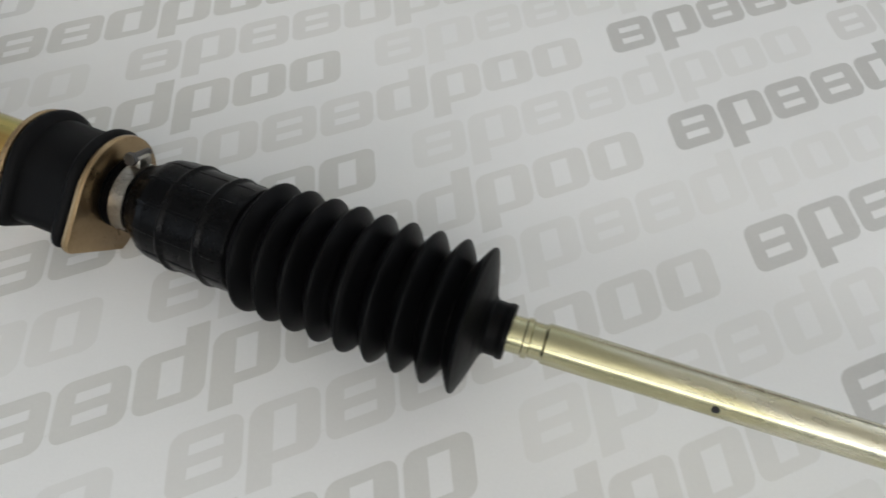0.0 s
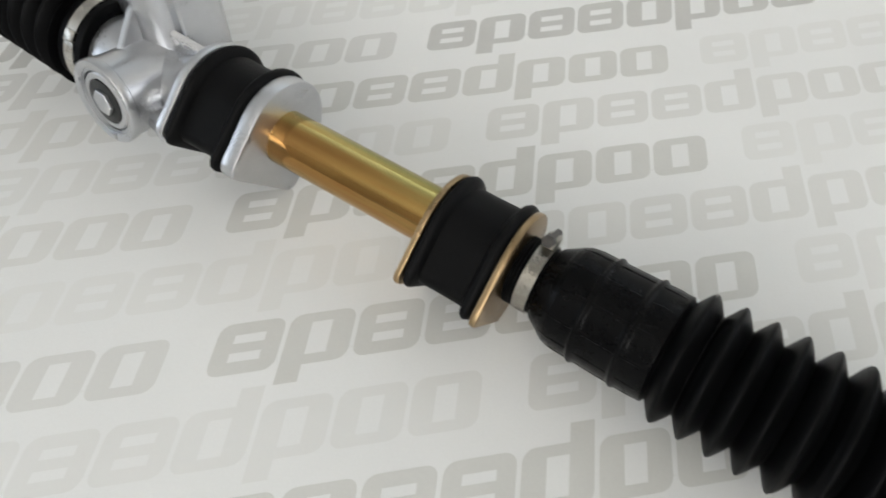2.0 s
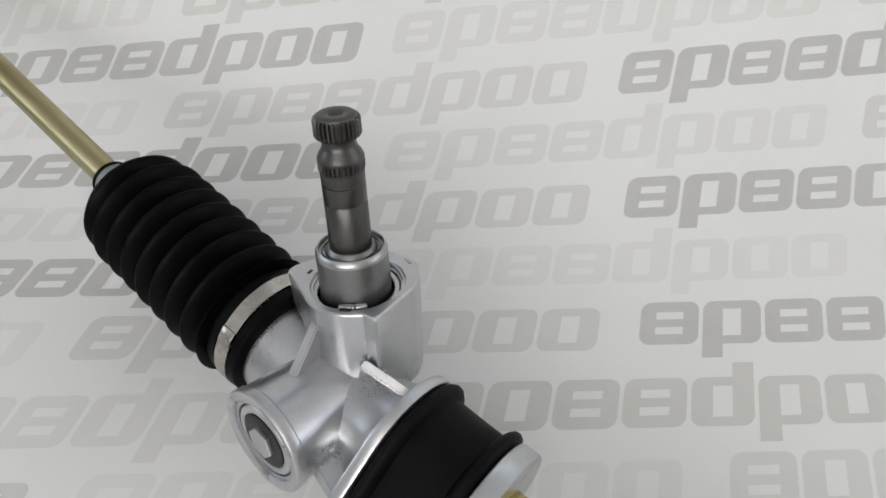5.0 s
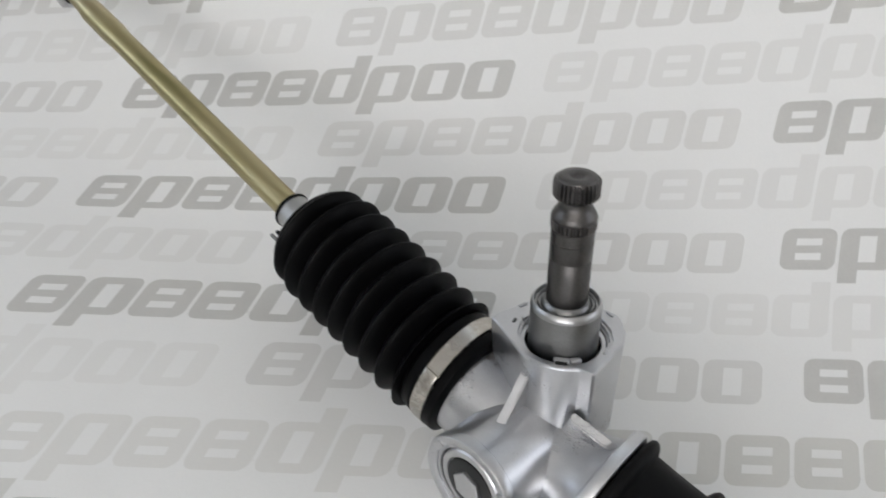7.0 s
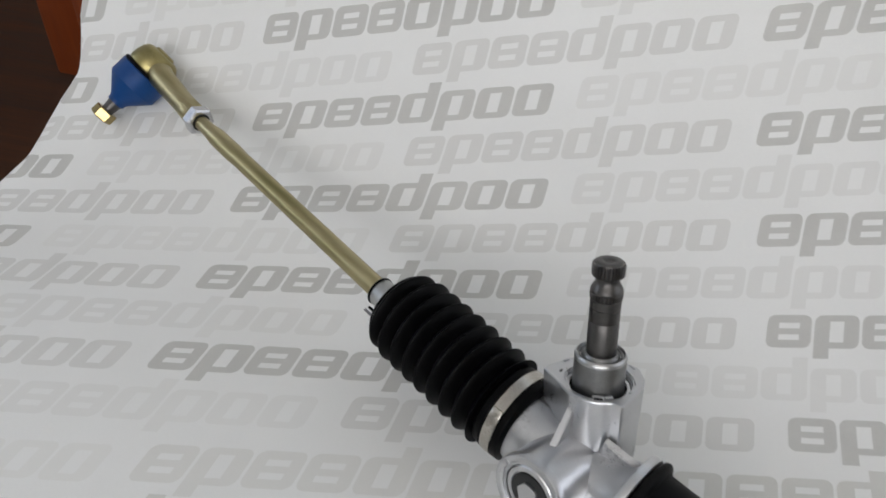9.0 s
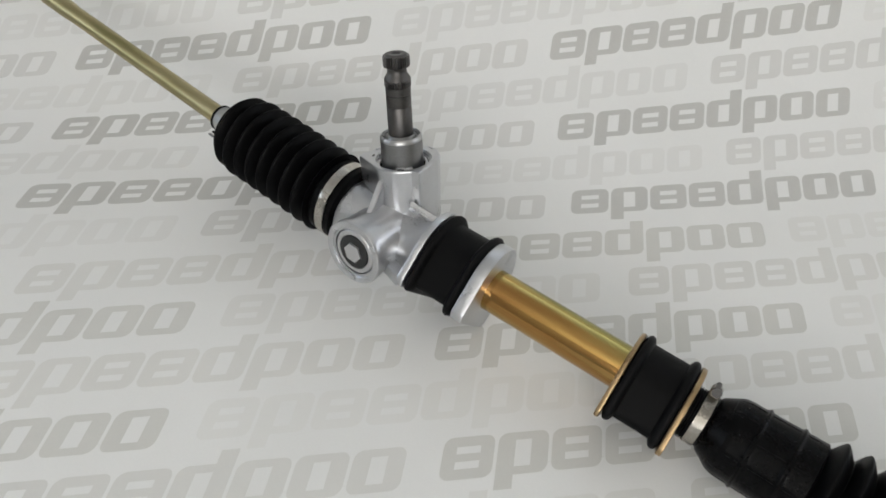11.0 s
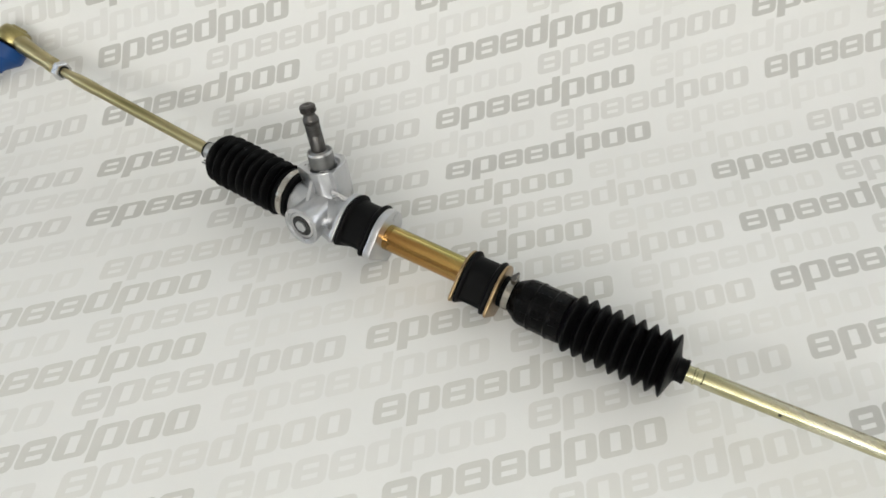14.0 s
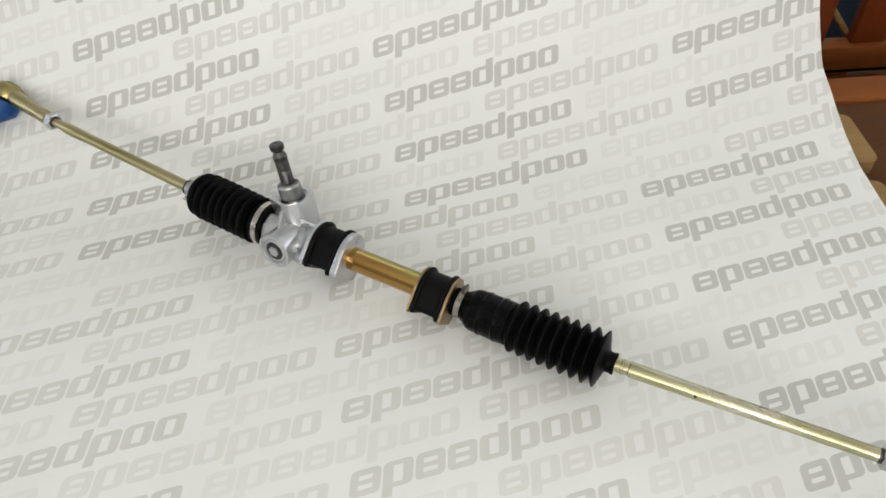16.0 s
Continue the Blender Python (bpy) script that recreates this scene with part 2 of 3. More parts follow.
def box(bm, x0, x1, y0, y1, z0, z1, m=None, bevel=0.0):
    m = m or Matrix()
    made = bmesh.ops.create_cube(bm, size=1.0, matrix=m @ Matrix.Translation(((x0 + x1) / 2, (y0 + y1) / 2, (z0 + z1) / 2)) @ Matrix.Diagonal((x1 - x0, y1 - y0, z1 - z0, 1)))
    if bevel:
        edges = {e for v in made["verts"] for e in v.link_edges}
        bmesh.ops.bevel(bm, geom=list(edges), offset=bevel, segments=2, affect="EDGES", profile=0.5)
    return bm


def smoothstep(t):
    t = min(max(t, 0.0), 1.0)
    return t * t * (3 - 2 * t)


def between(table, s):
    """Straight-line interpolation in rows of (station, values...)."""
    if s <= table[0][0]:
        return table[0][1:]
    for a, b in zip(table, table[1:]):
        if s <= b[0]:
            k = (s - a[0]) / (b[0] - a[0])
            return tuple(u + (v - u) * k for u, v in zip(a[1:], b[1:]))
    return table[-1][1:]


# ---------------------------------------------------------------- room
# only the floor is in view; walls, openings and ceiling are assumed
X0, X1, Y0, Y1, Z0, Z1 = -2.8, 2.6, -2.2, 2.4, -0.76, 1.74
bm = bmesh.new()
box(bm, X0 - 0.15, X1 + 0.15, Y0 - 0.15, Y1 + 0.15, Z0 - 0.12, Z0)
tagged(part("floor", bm, FLOOR), "dark brown wooden floor", "floor", kind="structure")
bm = bmesh.new()
box(bm, X0 - 0.15, X1 + 0.15, Y0 - 0.15, Y1 + 0.15, Z1, Z1 + 0.12)
tagged(part("ceiling", bm, CEILING), "plain white ceiling out of view, assumed for bounced light", "ceiling", kind="structure")


def wall(name, x0, x1, y0, y1, opening):
    """An assumed wall, out of view, with one window opening (from, to, sill, head) along its length."""
    bm = bmesh.new()
    a, b, c, d = opening
    if x1 - x0 > y1 - y0:
        for u0, u1, v0, v1 in ((x0, a, Z0, Z1), (b, x1, Z0, Z1), (a, b, Z0, c), (a, b, d, Z1)):
            box(bm, u0, u1, y0, y1, v0, v1)
    else:
        for u0, u1, v0, v1 in ((y0, a, Z0, Z1), (b, y1, Z0, Z1), (a, b, Z0, c), (a, b, d, Z1)):
            box(bm, x0, x1, u0, u1, v0, v1)
    tagged(part(name, bm, PLASTER), "plain cream plastered wall out of view, assumed", "wall", kind="structure")


wall("wall_west", X0 - 0.15, X0, Y0, Y1, (-1.05, 0.65, 0.38, 1.62))
wall("wall_north", X0, X1, Y1, Y1 + 0.15, (-0.4, 1.8, 0.42, 1.68))
wall("wall_south", X0, X1, Y0 - 0.15, Y0, (-0.95, 0.95, 0.42, 1.68))
wall("wall_east", X1, X1 + 0.15, Y0, Y1, (-0.65, 1.25, 0.38, 1.62))

# ---------------------------------------------------------------- table with pale slats
table = tagged(empty("table", pose(0.1, -0.25, Z0)), "long brown varnished wooden table under the paper", "table")
TOP = -0.027
bm = bmesh.new()
box(bm, -0.47, 1.25, -0.70, 0.221, TOP - 0.03, TOP, bevel=0.004)
part("tabletop", bm, TABLE_WOOD, table).matrix_parent_inverse = table.matrix_world.inverted()
# the rail's orange is lighter than the tabletop to stand for light on it
bm = bmesh.new()
box(bm, -0.47, 1.25, 0.224, 0.283, TOP - 0.045, TOP + 0.002, bevel=0.005)
part("back_rail", bm, RED_WOOD_X, table, "rail along the back edge, lit orange-brown put into its colour").matrix_parent_inverse = table.matrix_world.inverted()
for x in (-0.41, 1.15):
    for y in (-0.62, 0.20):
        bm = bmesh.new()
        box(bm, x - 0.035, x + 0.035, y - 0.035, y + 0.035, Z0, TOP - 0.031, bevel=0.004)
        part("leg", bm, TABLE_WOOD, table).matrix_parent_inverse = table.matrix_world.inverted()

SLATS = ((0.068, 0.168, 0.745), (-0.066, 0.033, 0.730), (-0.200, -0.100, 0.735), (-0.334, -0.234, 0.731), (-0.468, -0.368, 0.737))
for y0, y1, x1 in SLATS:
    bm = bmesh.new()
    m = pose(0, (y0 + y1) / 2, 0)
    h, r, pts = (y1 - y0) / 2, 0.012, []
    for cx, cy, a0 in ((x1 - r, h - r, 0), (-0.46 + r, h - r, 90), (-0.46 + r, -h + r, 180), (x1 - r, -h + r, 270)):
        pts += [(cx + r * math.cos(radians(a0 + a)), cy + r * math.sin(radians(a0 + a))) for a in (0, 30, 60, 90)]
    rings = [[bm.verts.new(m @ Vector((x, y, z))) for x, y in pts] for z in (TOP + 0.0004, TOP + 0.0225)]
    top = [bm.verts.new(m @ Vector((x * 0.998, y * 0.965, TOP + 0.0245))) for x, y in pts]
    rings.append(top)
    for a, b in zip(rings, rings[1:]):
        for i in range(len(a)):
            j = (i + 1) % len(a)
            bm.faces.new((a[i], a[j], b[j], b[i]))
    bm.faces.new(rings[0])
    bm.faces.new(top)
    part("slat", bm, PALE_WOOD, table, "pale pine slat with rounded end").matrix_parent_inverse = table.matrix_world.inverted()

# ---------------------------------------------------------------- printed paper sheet
LEFT, RIGHT, FRONT, BEND, RADIUS, MOST = -0.488, 0.709, -0.72, 0.0451, 0.2736, 1.12


def sheet(u, s, lift=0.0):
    """The place on the sheet of the point u across and s along it: flat on the table, then curving up."""
    a = min(max(s - BEND, 0.0) / RADIUS, MOST)
    rest = max(s - BEND - MOST * RADIUS, 0.0)
    y = min(s, BEND) + RADIUS * math.sin(a) + rest * math.cos(a)
    z = RADIUS * (1 - math.cos(a)) + rest * math.sin(a)
    # a slow waviness of the loose paper
    w = 0.0012 * math.sin(9 * u + 4 * s) * smoothstep((s - 0.05) / 0.2)
    return Vector((u, y - (lift + w) * math.sin(a), z + (lift + w) * math.cos(a)))


END = 0.62
EDGE = [(FRONT, -0.499), (0.102, -0.499), (0.135, -0.4925), (0.147, -0.489), (0.185, -0.4895), (0.209, -0.4875), (0.237, -0.481), (0.25, -0.4835), (0.29, -0.4945), (END, -0.499)]
RIM = [(FRONT, 0.7085), (-0.02, 0.7095), (0.04, 0.711), (0.09, 0.7135), (0.14, 0.7135), (0.18, 0.7115), (0.216, 0.7055), (0.25, 0.7065), (0.30, 0.7055), (END, 0.706)]
bm = bmesh.new()
us = [LEFT + (RIGHT - LEFT) * i / 48 for i in range(49)]
ss = [FRONT + (BEND - FRONT) * i / 16 for i in range(16)] + [BEND + (END - BEND) * i / 130 for i in range(131)]
def columns(s):
    """Places across the sheet, the first and last of them on its uneven edges."""
    return [between(EDGE, s)[0]] + us[1:-1] + [between(RIM, s)[0]]


grid = [[bm.verts.new(sheet(u, s)) for u in columns(s)] for s in ss]
under = [[bm.verts.new(sheet(u, s, -0.0006)) for u in columns(s)] for s in ss]
for r in range(len(ss) - 1):
    for c in range(len(us) - 1):
        bm.faces.new((grid[r][c], grid[r][c + 1], grid[r + 1][c + 1], grid[r + 1][c]))
        bm.faces.new((under[r][c], under[r + 1][c], under[r + 1][c + 1], under[r][c + 1]))
for r in range(len(ss) - 1):
    for c in (0, len(us) - 1):
        bm.faces.new((grid[r][c], grid[r + 1][c], under[r + 1][c], under[r][c]))
for c in range(len(us) - 1):
    for r in (0, len(ss) - 1):
        bm.faces.new((grid[r][c], grid[r][c + 1], under[r][c + 1], under[r][c]))
paper = tagged(part("paper_sheet", bm, PAPER), "white paper sheet with rows of grey printed marks, curving up", "paper")

# The print: rows of slanted marks, each a run of eight plain slotted blocks.
ANGLE = radians(13.0)
ALONG, ACROSS = Vector((math.cos(ANGLE), math.sin(ANGLE))), Vector((-math.sin(ANGLE), math.cos(ANGLE)))
STEP, ROW = Vector((0.1363, -0.0070)), Vector((-0.0110, 0.0770))
UPPER, LOWER = Vector((-0.3145, 0.2870)), Vector((0.4266, 0.0235))
LIFT = (0.00010, 0.00008, 0.00006)
TALL, SLANT, PITCH = 0.0250, 0.30, 0.03125


WIDE, ROUND = 0.0292, 0.0052


def rounded(x0, x1, y0, y1, corners):
    """A rectangle's outline, with those corners rounded that are named: a, b below, c, d above, anticlockwise."""
    out = []
    r = min(ROUND, (x1 - x0) * 0.95, (y1 - y0) * 0.95)
    for key, cx, cy, sx, sy, turn in (("a", x0, y0, 1, 1, 180), ("b", x1, y0, -1, 1, 270), ("c", x1, y1, -1, -1, 0), ("d", x0, y1, 1, -1, 90)):
        if key in corners:
            out += [(cx + sx * r + r * math.cos(radians(turn + k)), cy + sy * r + r * math.sin(radians(turn + k))) for k in (0, 22.5, 45, 67.5, 90)]
        else:
            out.append((cx, cy))
    return out


def slotted(kind):
    """The pieces of one plain slanted block: a frame round one slot or two, with a foot or a horn on some."""
    T, half, x1 = TALL, TALL / 2, WIDE
    if kind == "double":
        b, h = 0.0078, 0.0060
        m0, m1 = (T - 0.0046) / 2, (T + 0.0046) / 2
        return [rounded(0, b, 0, m0, "a"), rounded(0, b, m0, m1, ""), rounded(0, b, m1, T, "d"), rounded(x1 - b, x1, 0, m0, "b"), rounded(x1 - b, x1, m0, m1, ""),
                rounded(x1 - b, x1, m1, T, "c"), rounded(b, x1 - b, 0, h, ""), rounded(b, x1 - b, T - h, T, ""), rounded(b, x1 - b, m0, m1, "")]
    b, h = 0.0100, 0.0047
    out = [rounded(0, b, 0, half, "" if kind == "foot" else "a"), rounded(0, b, half, T, "d"), rounded(x1 - b, x1, 0, half, "b"), rounded(x1 - b, x1, half, T, "" if kind == "horn" else "c"),
           rounded(b, x1 - b, 0, h, ""), rounded(b, x1 - b, T - h, T, "")]
    if kind == "foot":
        out.append(rounded(0, b, -0.0078, 0, ""))
    if kind == "horn":
        out.append(rounded(x1 - b, x1, T, T + 0.0078, ""))
    return out


BLOCKS = [slotted(k) for k in ("double", "foot", "double", "double", "horn", "foot", "ring", "ring")]


def mark(origin, shade, inks):
    """One printed run of eight blocks, cut off where the sheet ends."""
    bm, known = bmesh.new(), {}

    def vert(x, y):
        key = (round(x * 1e5), round(y * 1e5))
        if key not in known:
            p = origin + ALONG * (x + SLANT * y) + ACROSS * y
            low, high = between(EDGE, p.y)[0] + 0.0004, between(RIM, p.y)[0] - 0.0004
            inside = low < p.x < high and FRONT + 0.01 < p.y < END - 0.01
            known[key] = (bm.verts.new(sheet(min(max(p.x, low), high), p.y, LIFT[shade])), inside)
        return known[key]

    for k, pieces in enumerate(BLOCKS):
        shapes = [[(k * PITCH + x, y) for x, y in piece] for piece in pieces]
        if k:
            # a hairline of ink joins each block to the one before
            shapes.append([((k - 1) * PITCH + WIDE, ROUND), (k * PITCH, 0 if k in (1, 5) else ROUND), ((k - 1) * PITCH + WIDE, ROUND + 0.0003)])
        for shape in shapes:
            q = [vert(x, y) for x, y in shape]
            corners = [v for v, _ in q]
            if any(inside for _, inside in q) and len(set(corners)) == len(q):
                bm.faces.new(corners)
    bmesh.ops.delete(bm, geom=[v for v in bm.verts if not v.link_faces], context="VERTS")
    # what the sheet's edge cuts apart is printed as marks of their own
    left = set(bm.verts)
    while left:
        seed = left.pop()
        found, todo = {seed}, [seed]
        while todo:
            for e in todo.pop().link_edges:
                for v in e.verts:
                    if v not in found:
                        found.add(v)
                        todo.append(v)
        left -= found
        piece, twin = bmesh.new(), {}
        for f in bm.faces:
            if f.verts[0] in found:
                for v in f.verts:
                    if v not in twin:
                        twin[v] = piece.verts.new(v.co)
                piece.faces.new([twin[v] for v in f.verts])
        part("printed_mark", piece, inks[shade], paper, smooth=60, closed=False)
    bm.free()


for strip, first in (("upper", UPPER), ("lower", LOWER)):
    for i in range(-9, 12):
        for j in range(-14, 14):
            p = first + STEP * i + ROW * j
            high = p.dot(ACROSS) > -0.004
            if high == (strip == "upper") and LEFT - 0.27 < p.x < RIGHT and FRONT - 0.1 < p.y < END:
                mark(p, i % 3, INK if high or p.x > 0.42 else INK_PALE)

# ---------------------------------------------------------------- steering rack
RACK = Matrix(((0.8687, 0.4933, 0.0457, -0.1310), (-0.4926, 0.8699, -0.0259, 0.0362), (-0.0525, 0.0, 0.9986, 0.0464), (0, 0, 0, 1)))
rack = tagged(empty("steering_rack", RACK), "silver steering rack with black boots and gold tube on printed paper", "steering rack")
I = Matrix()
MM = 0.001


def mm(rows):
    return [(s * MM, r * MM) for s, r in rows]


def turned(name, rows, mat, parent, p0=(0, 0, 0), p1=(1, 0, 0), label="", n=48, smooth=40):
    bm = bmesh.new()
    lathe(bm, mm(rows), frame_on([v * MM for v in p0], [v * MM for v in p1]), n)
    return part(name, bm, mat, parent, label, smooth)


# the steel tube and the rack housing
turned("tube", [(226, 13.3), (322, 13.3)], GOLD_ZINC, rack, (0, 1.5, 0.9), (1, 1.5, 0.9), "gold zinc-plated steel tube", 64)

FLAT = Vector((-0.77, -0.63)).normalized()


def clamp_outline(radius, flat, corner, centre=(0.0, 0.0), n=40):
    """A round plate with one flat side, its corners rounded."""
    side = Vector((-FLAT.y, FLAT.x))
    pts = []
    for i in range(n + 1):
        a = math.pi * i / n
        pts.append(side * (radius * math.cos(a)) - FLAT * (radius * math.sin(a)))
    left, right = -side * radius, side * radius
    for base, turn in ((left, 1), (right, -1)):
        c = base + FLAT * (flat - corner) + side * (corner * turn)
        arc = []
        for i in range(7):
            a = math.pi / 2 * i / 6
            arc.append(c - side * (corner * turn * math.cos(a)) + FLAT * (corner * math.sin(a)))
        pts += arc if turn == 1 else arc[::-1]
    return [((p.x + centre[0]) * MM, (p.y + centre[1]) * MM) for p in pts]


# mount next to the pinion: two cast plates with a rubber bush between
bm = bmesh.new()
slab(bm, clamp_outline(28.0, 26.5, 6, (1.6, 1.2)), 0.1842, 0.1892, I, 0.001)
part("mount_plate", bm, CAST, rack)
bm = bmesh.new()
slab(bm, clamp_outline(27.0, 26.5, 6, (1.8, 1.4)), 0.2235, 0.2318, I, 0.0012)
plate_b = part("mount_plate", bm, CAST, rack)
# short raised casting marks on the straight edge of the plate
for k in range(4):
    bm = bmesh.new()
    t = 7.0 + 2.0 * k
    mid = Vector((1.8, 1.4)) + Vector((FLAT.y, -FLAT.x)) * 27.0 + FLAT * t
    edge = Matrix(((1, 0, 0, 0.2278), (0, FLAT.x, FLAT.y, mid.x * MM), (0, FLAT.y, -FLAT.x, mid.y * MM), (0, 0, 0, 1)))
    box(bm, -0.0015, 0.0015, -0.0004, 0.0004, -0.0006, 0.0003, edge, 0.0001)
    part("casting_mark", bm, CAST, plate_b)


def bush(x0, x1, lip, waist, centre=(0, 0)):
    bm = bmesh.new()
    rows = []
    n = 26
    for i in range(n + 1):
        t = i / n
        s = x0 + (x1 - x0) * t
        edge = min(s - x0, x1 - s)
        w = 3.0
        k = 0.0
        if edge < 2 * w:
            k = math.sqrt(max(0.0, 1 - ((edge - w) / w) ** 2))
        k = max(k, 0.10 * (1 - edge / ((x1 - x0) / 2)) ** 2)
        rows.append((s, k))
    rings = []
    for s, k in rows:
        o = clamp_outline(waist + (lip - waist) * k, (waist + (lip - waist) * k) * 0.94, 6, centre)
        rings.append([bm.verts.new((s * MM, y, z)) for y, z in o])
    for a, b in zip(rings, rings[1:]):
        for i in range(len(a)):
            j = (i + 1) % len(a)
            bm.faces.new((a[i], b[i], b[j], a[j]))
    bm.faces.new(rings[0])
    bm.faces.new(rings[-1])
    return part("rubber_bush", bm, RUBBER_DULL, rack, "black moulded rubber mounting bush")


bush(189.4, 223.3, 28.8, 24.4, (1.8, 1.3))

# second mount: two brassy plates with a rubber bush between
bm = bmesh.new()
slab(bm, clamp_outline(26.0, 26.5, 5, (-0.6, -0.9)), 0.3200, 0.3228, I, 0.0008)
part("mount_plate", bm, BRASS_ZINC, rack, "brassy zinc-plated steel plate")
bush(323.0, 356.3, 27.2, 23.4, (-0.6, -0.9))
bm = bmesh.new()
slab(bm, clamp_outline(26.0, 26.5, 5, (-0.6, -0.9)), 0.3565, 0.3596, I, 0.0008)
part("mount_plate", bm, BRASS_ZINC, rack, "brassy zinc-plated steel plate")
turned("tube_end", [(358, 13.6), (370, 13.6)], DARK_FILL, rack, label="dark tube end")

# cast housing: barrel, damper boss, pinion tower, webs
bm = bmesh.new()
lathe(bm, mm([(98, 17.5), (112, 18.5), (116, 20.5), (126, 20.4), (140, 19.8), (170, 19.8), (177, 21.0), (181.5, 23.2), (184.6, 25.6)]), I)
housing = part("housing", bm, CAST, rack, "silver cast aluminium pinion housing")
PLUG, AXIS_P = Vector((152.4, -35.2, 8.0)), Vector((154.6, 0, 1.6))
bm = bmesh.new()
bossm = frame_on(AXIS_P * MM, PLUG * MM)
lathe(bm, mm([(-4, 19.9), (24, 20.1), (31.0, 20.3), (31.6, 20.9), (35.0, 21.1), (35.9, 20.5), (35.9, 17.8), (35.2, 16.9), (34.4, 16.9), (34.4, 15.2), (30, 15.0), (30, 0)]), bossm, 64)
part("damper_boss", bm, CAST, housing)
bm = bmesh.new()
lathe(bm, mm([(30.1, 14.6), (34.0, 14.6), (34.6, 14.0), (34.6, 11.6), (33.8, 11.2), (33.8, 0)]), bossm, 48)
part("damper_plug_ring", bm, MACHINED, housing)
bm = bmesh.new()
lathe(bm, mm([(33.85, 11.0), (34.9, 11.0), (35.1, 10.6), (35.1, 0)]), bossm, 48)
part("damper_plug", bm, DARK_FILL, housing, "dark damper plug")
bm = bmesh.new()
lathe(bm, mm([(35.2, 6.6), (36.4, 6.6), (36.7, 6.2), (36.7, 0)]), bossm, 6)
part("damper_hexagon", bm, MACHINED, housing, "bright hexagon in the plug", 20)
# three stake marks on the rim of the boss
for k in range(3):
    a = radians(70 + 120 * k)
    bm = bmesh.new()
    box(bm, 0.0350, 0.0368, -0.0022, 0.0022, 0.0165, 0.0195, bossm @ Matrix.Rotation(a, 4, "X"), 0.0006)
    part("stake_mark", bm, MACHINED, housing)

TOWER, TIP = Vector((145.0, 21.1, 41.9)), Vector((127.3, 32.3, 104.1))
up = (TIP - TOWER).normalized()
FOOT = TOWER - up * 44
towm = frame_on(FOOT * MM, TOWER * MM, (1, 0, 0))


def tower_outline(inset, low=0.0):
    """Round in front, with a flat-faced pad on the side of the mount and a square lug on the side of the boot."""
    pts = [(19.4 * math.cos(radians(a)), 19.4 * math.sin(radians(a))) for a in range(-28, 52, 5)]
    pts += [(12.4, 15.6), (11.9, 20.2), (11.0, 20.9), (9.6, 20.9), (0, 20.3), (-9.6, 19.6), (-11.2, 19.2), (-17.5, 16.2), (-23.4, 10.4), (-24.4, 8.6)]
    pts += [(-24.6 * math.cos(radians(a)), 24.6 * math.sin(radians(a))) for a in range(12, -76, -8)]
    lug = 27.2 - low
    pts += [(5.5, -lug - 0.4), (8.6, -lug), (9.8, -lug + 0.9), (10.4, -lug + 3.0), (13.4, -17.4), (14.8, -14.4), (16.2, -11.0)]
    out = []
    for y, z in pts:
        k = 1 - inset / math.hypot(y, z)
        out.append((y * k * MM, z * k * MM))
    return out


bm = bmesh.new()
rings, count = [], len(tower_outline(0))
for x, inset, low in ((2, 0.9, 3.0), (22, 0.5, 2.4), (30, 0.2, 0.4), (43.0, 0.0, 0.0), (43.6, 0.2, 0.0), (44.0, 0.8, 0.0)):
    rings.append([bm.verts.new(towm @ Vector((x * MM, y, z))) for y, z in tower_outline(inset, low)])
angles = [math.atan2(z, y) for y, z in tower_outline(0)]
for x, r in ((44.0, 17.7), (43.6, 17.4), (42.8, 17.3), (42.8, 16.6), (41.2, 16.5), (41.2, 15.9), (34.0, 15.8)):
    rings.append([bm.verts.new(towm @ Vector((x * MM, (r * math.cos(a) - 1.2) * MM, r * MM * math.sin(a)))) for a in angles])
for a, b in zip(rings, rings[1:]):
    for i in range(count):
        j = (i + 1) % count
        bm.faces.new((a[i], b[i], b[j], a[j]))
bm.faces.new(rings[0])
bm.faces.new(rings[-1])
part("pinion_tower", bm, CAST, housing, smooth=18)
# stake marks round the rim: a deep slot, two small dents and two burrs at the corners; hole shade is near-black colour
for turn, r, w, h, mat in ((-58, 16.6, 2.2, 1.0, DARK_FILL), (5, 17.4, 1.2, 0.6, MACHINED), (-165, 19.6, 1.5, 0.7, DARK_FILL), (74, 23.0, 1.9, 0.6, MACHINED), (168, 23.0, 1.9, 0.7, MACHINED)):
    bm = bmesh.new()
    box(bm, 0.0434, 0.0442 if mat is DARK_FILL else 0.0447, -w * MM, w * MM, (r - h) * MM, (r + h) * MM, towm @ Matrix.Rotation(radians(turn), 4, "X"), 0.0003)
    part("stake_mark", bm, mat, housing)


def web(points_mm, thick, name="web"):
    """A thin cast web: a flat polygon given thickness."""
    bm = bmesh.new()
    p = [Vector(q) * MM for q in points_mm]
    nrm = (p[1] - p[0]).cross(p[2] - p[0]).normalized() * (thick * MM / 2)
    a, b = [bm.verts.new(q + nrm) for q in p], [bm.verts.new(q - nrm) for q in p]
    bm.faces.new(a)
    bm.faces.new(b)
    for i in range(len(p)):
        j = (i + 1) % len(p)
        bm.faces.new((a[i], a[j], b[j], b[i]))
    bmesh.ops.recalc_face_normals(bm, faces=bm.faces)
    bmesh.ops.bevel(bm, geom=list(bm.edges), offset=0.0005, segments=2, affect="EDGES")
    part(name, bm, CAST, housing)


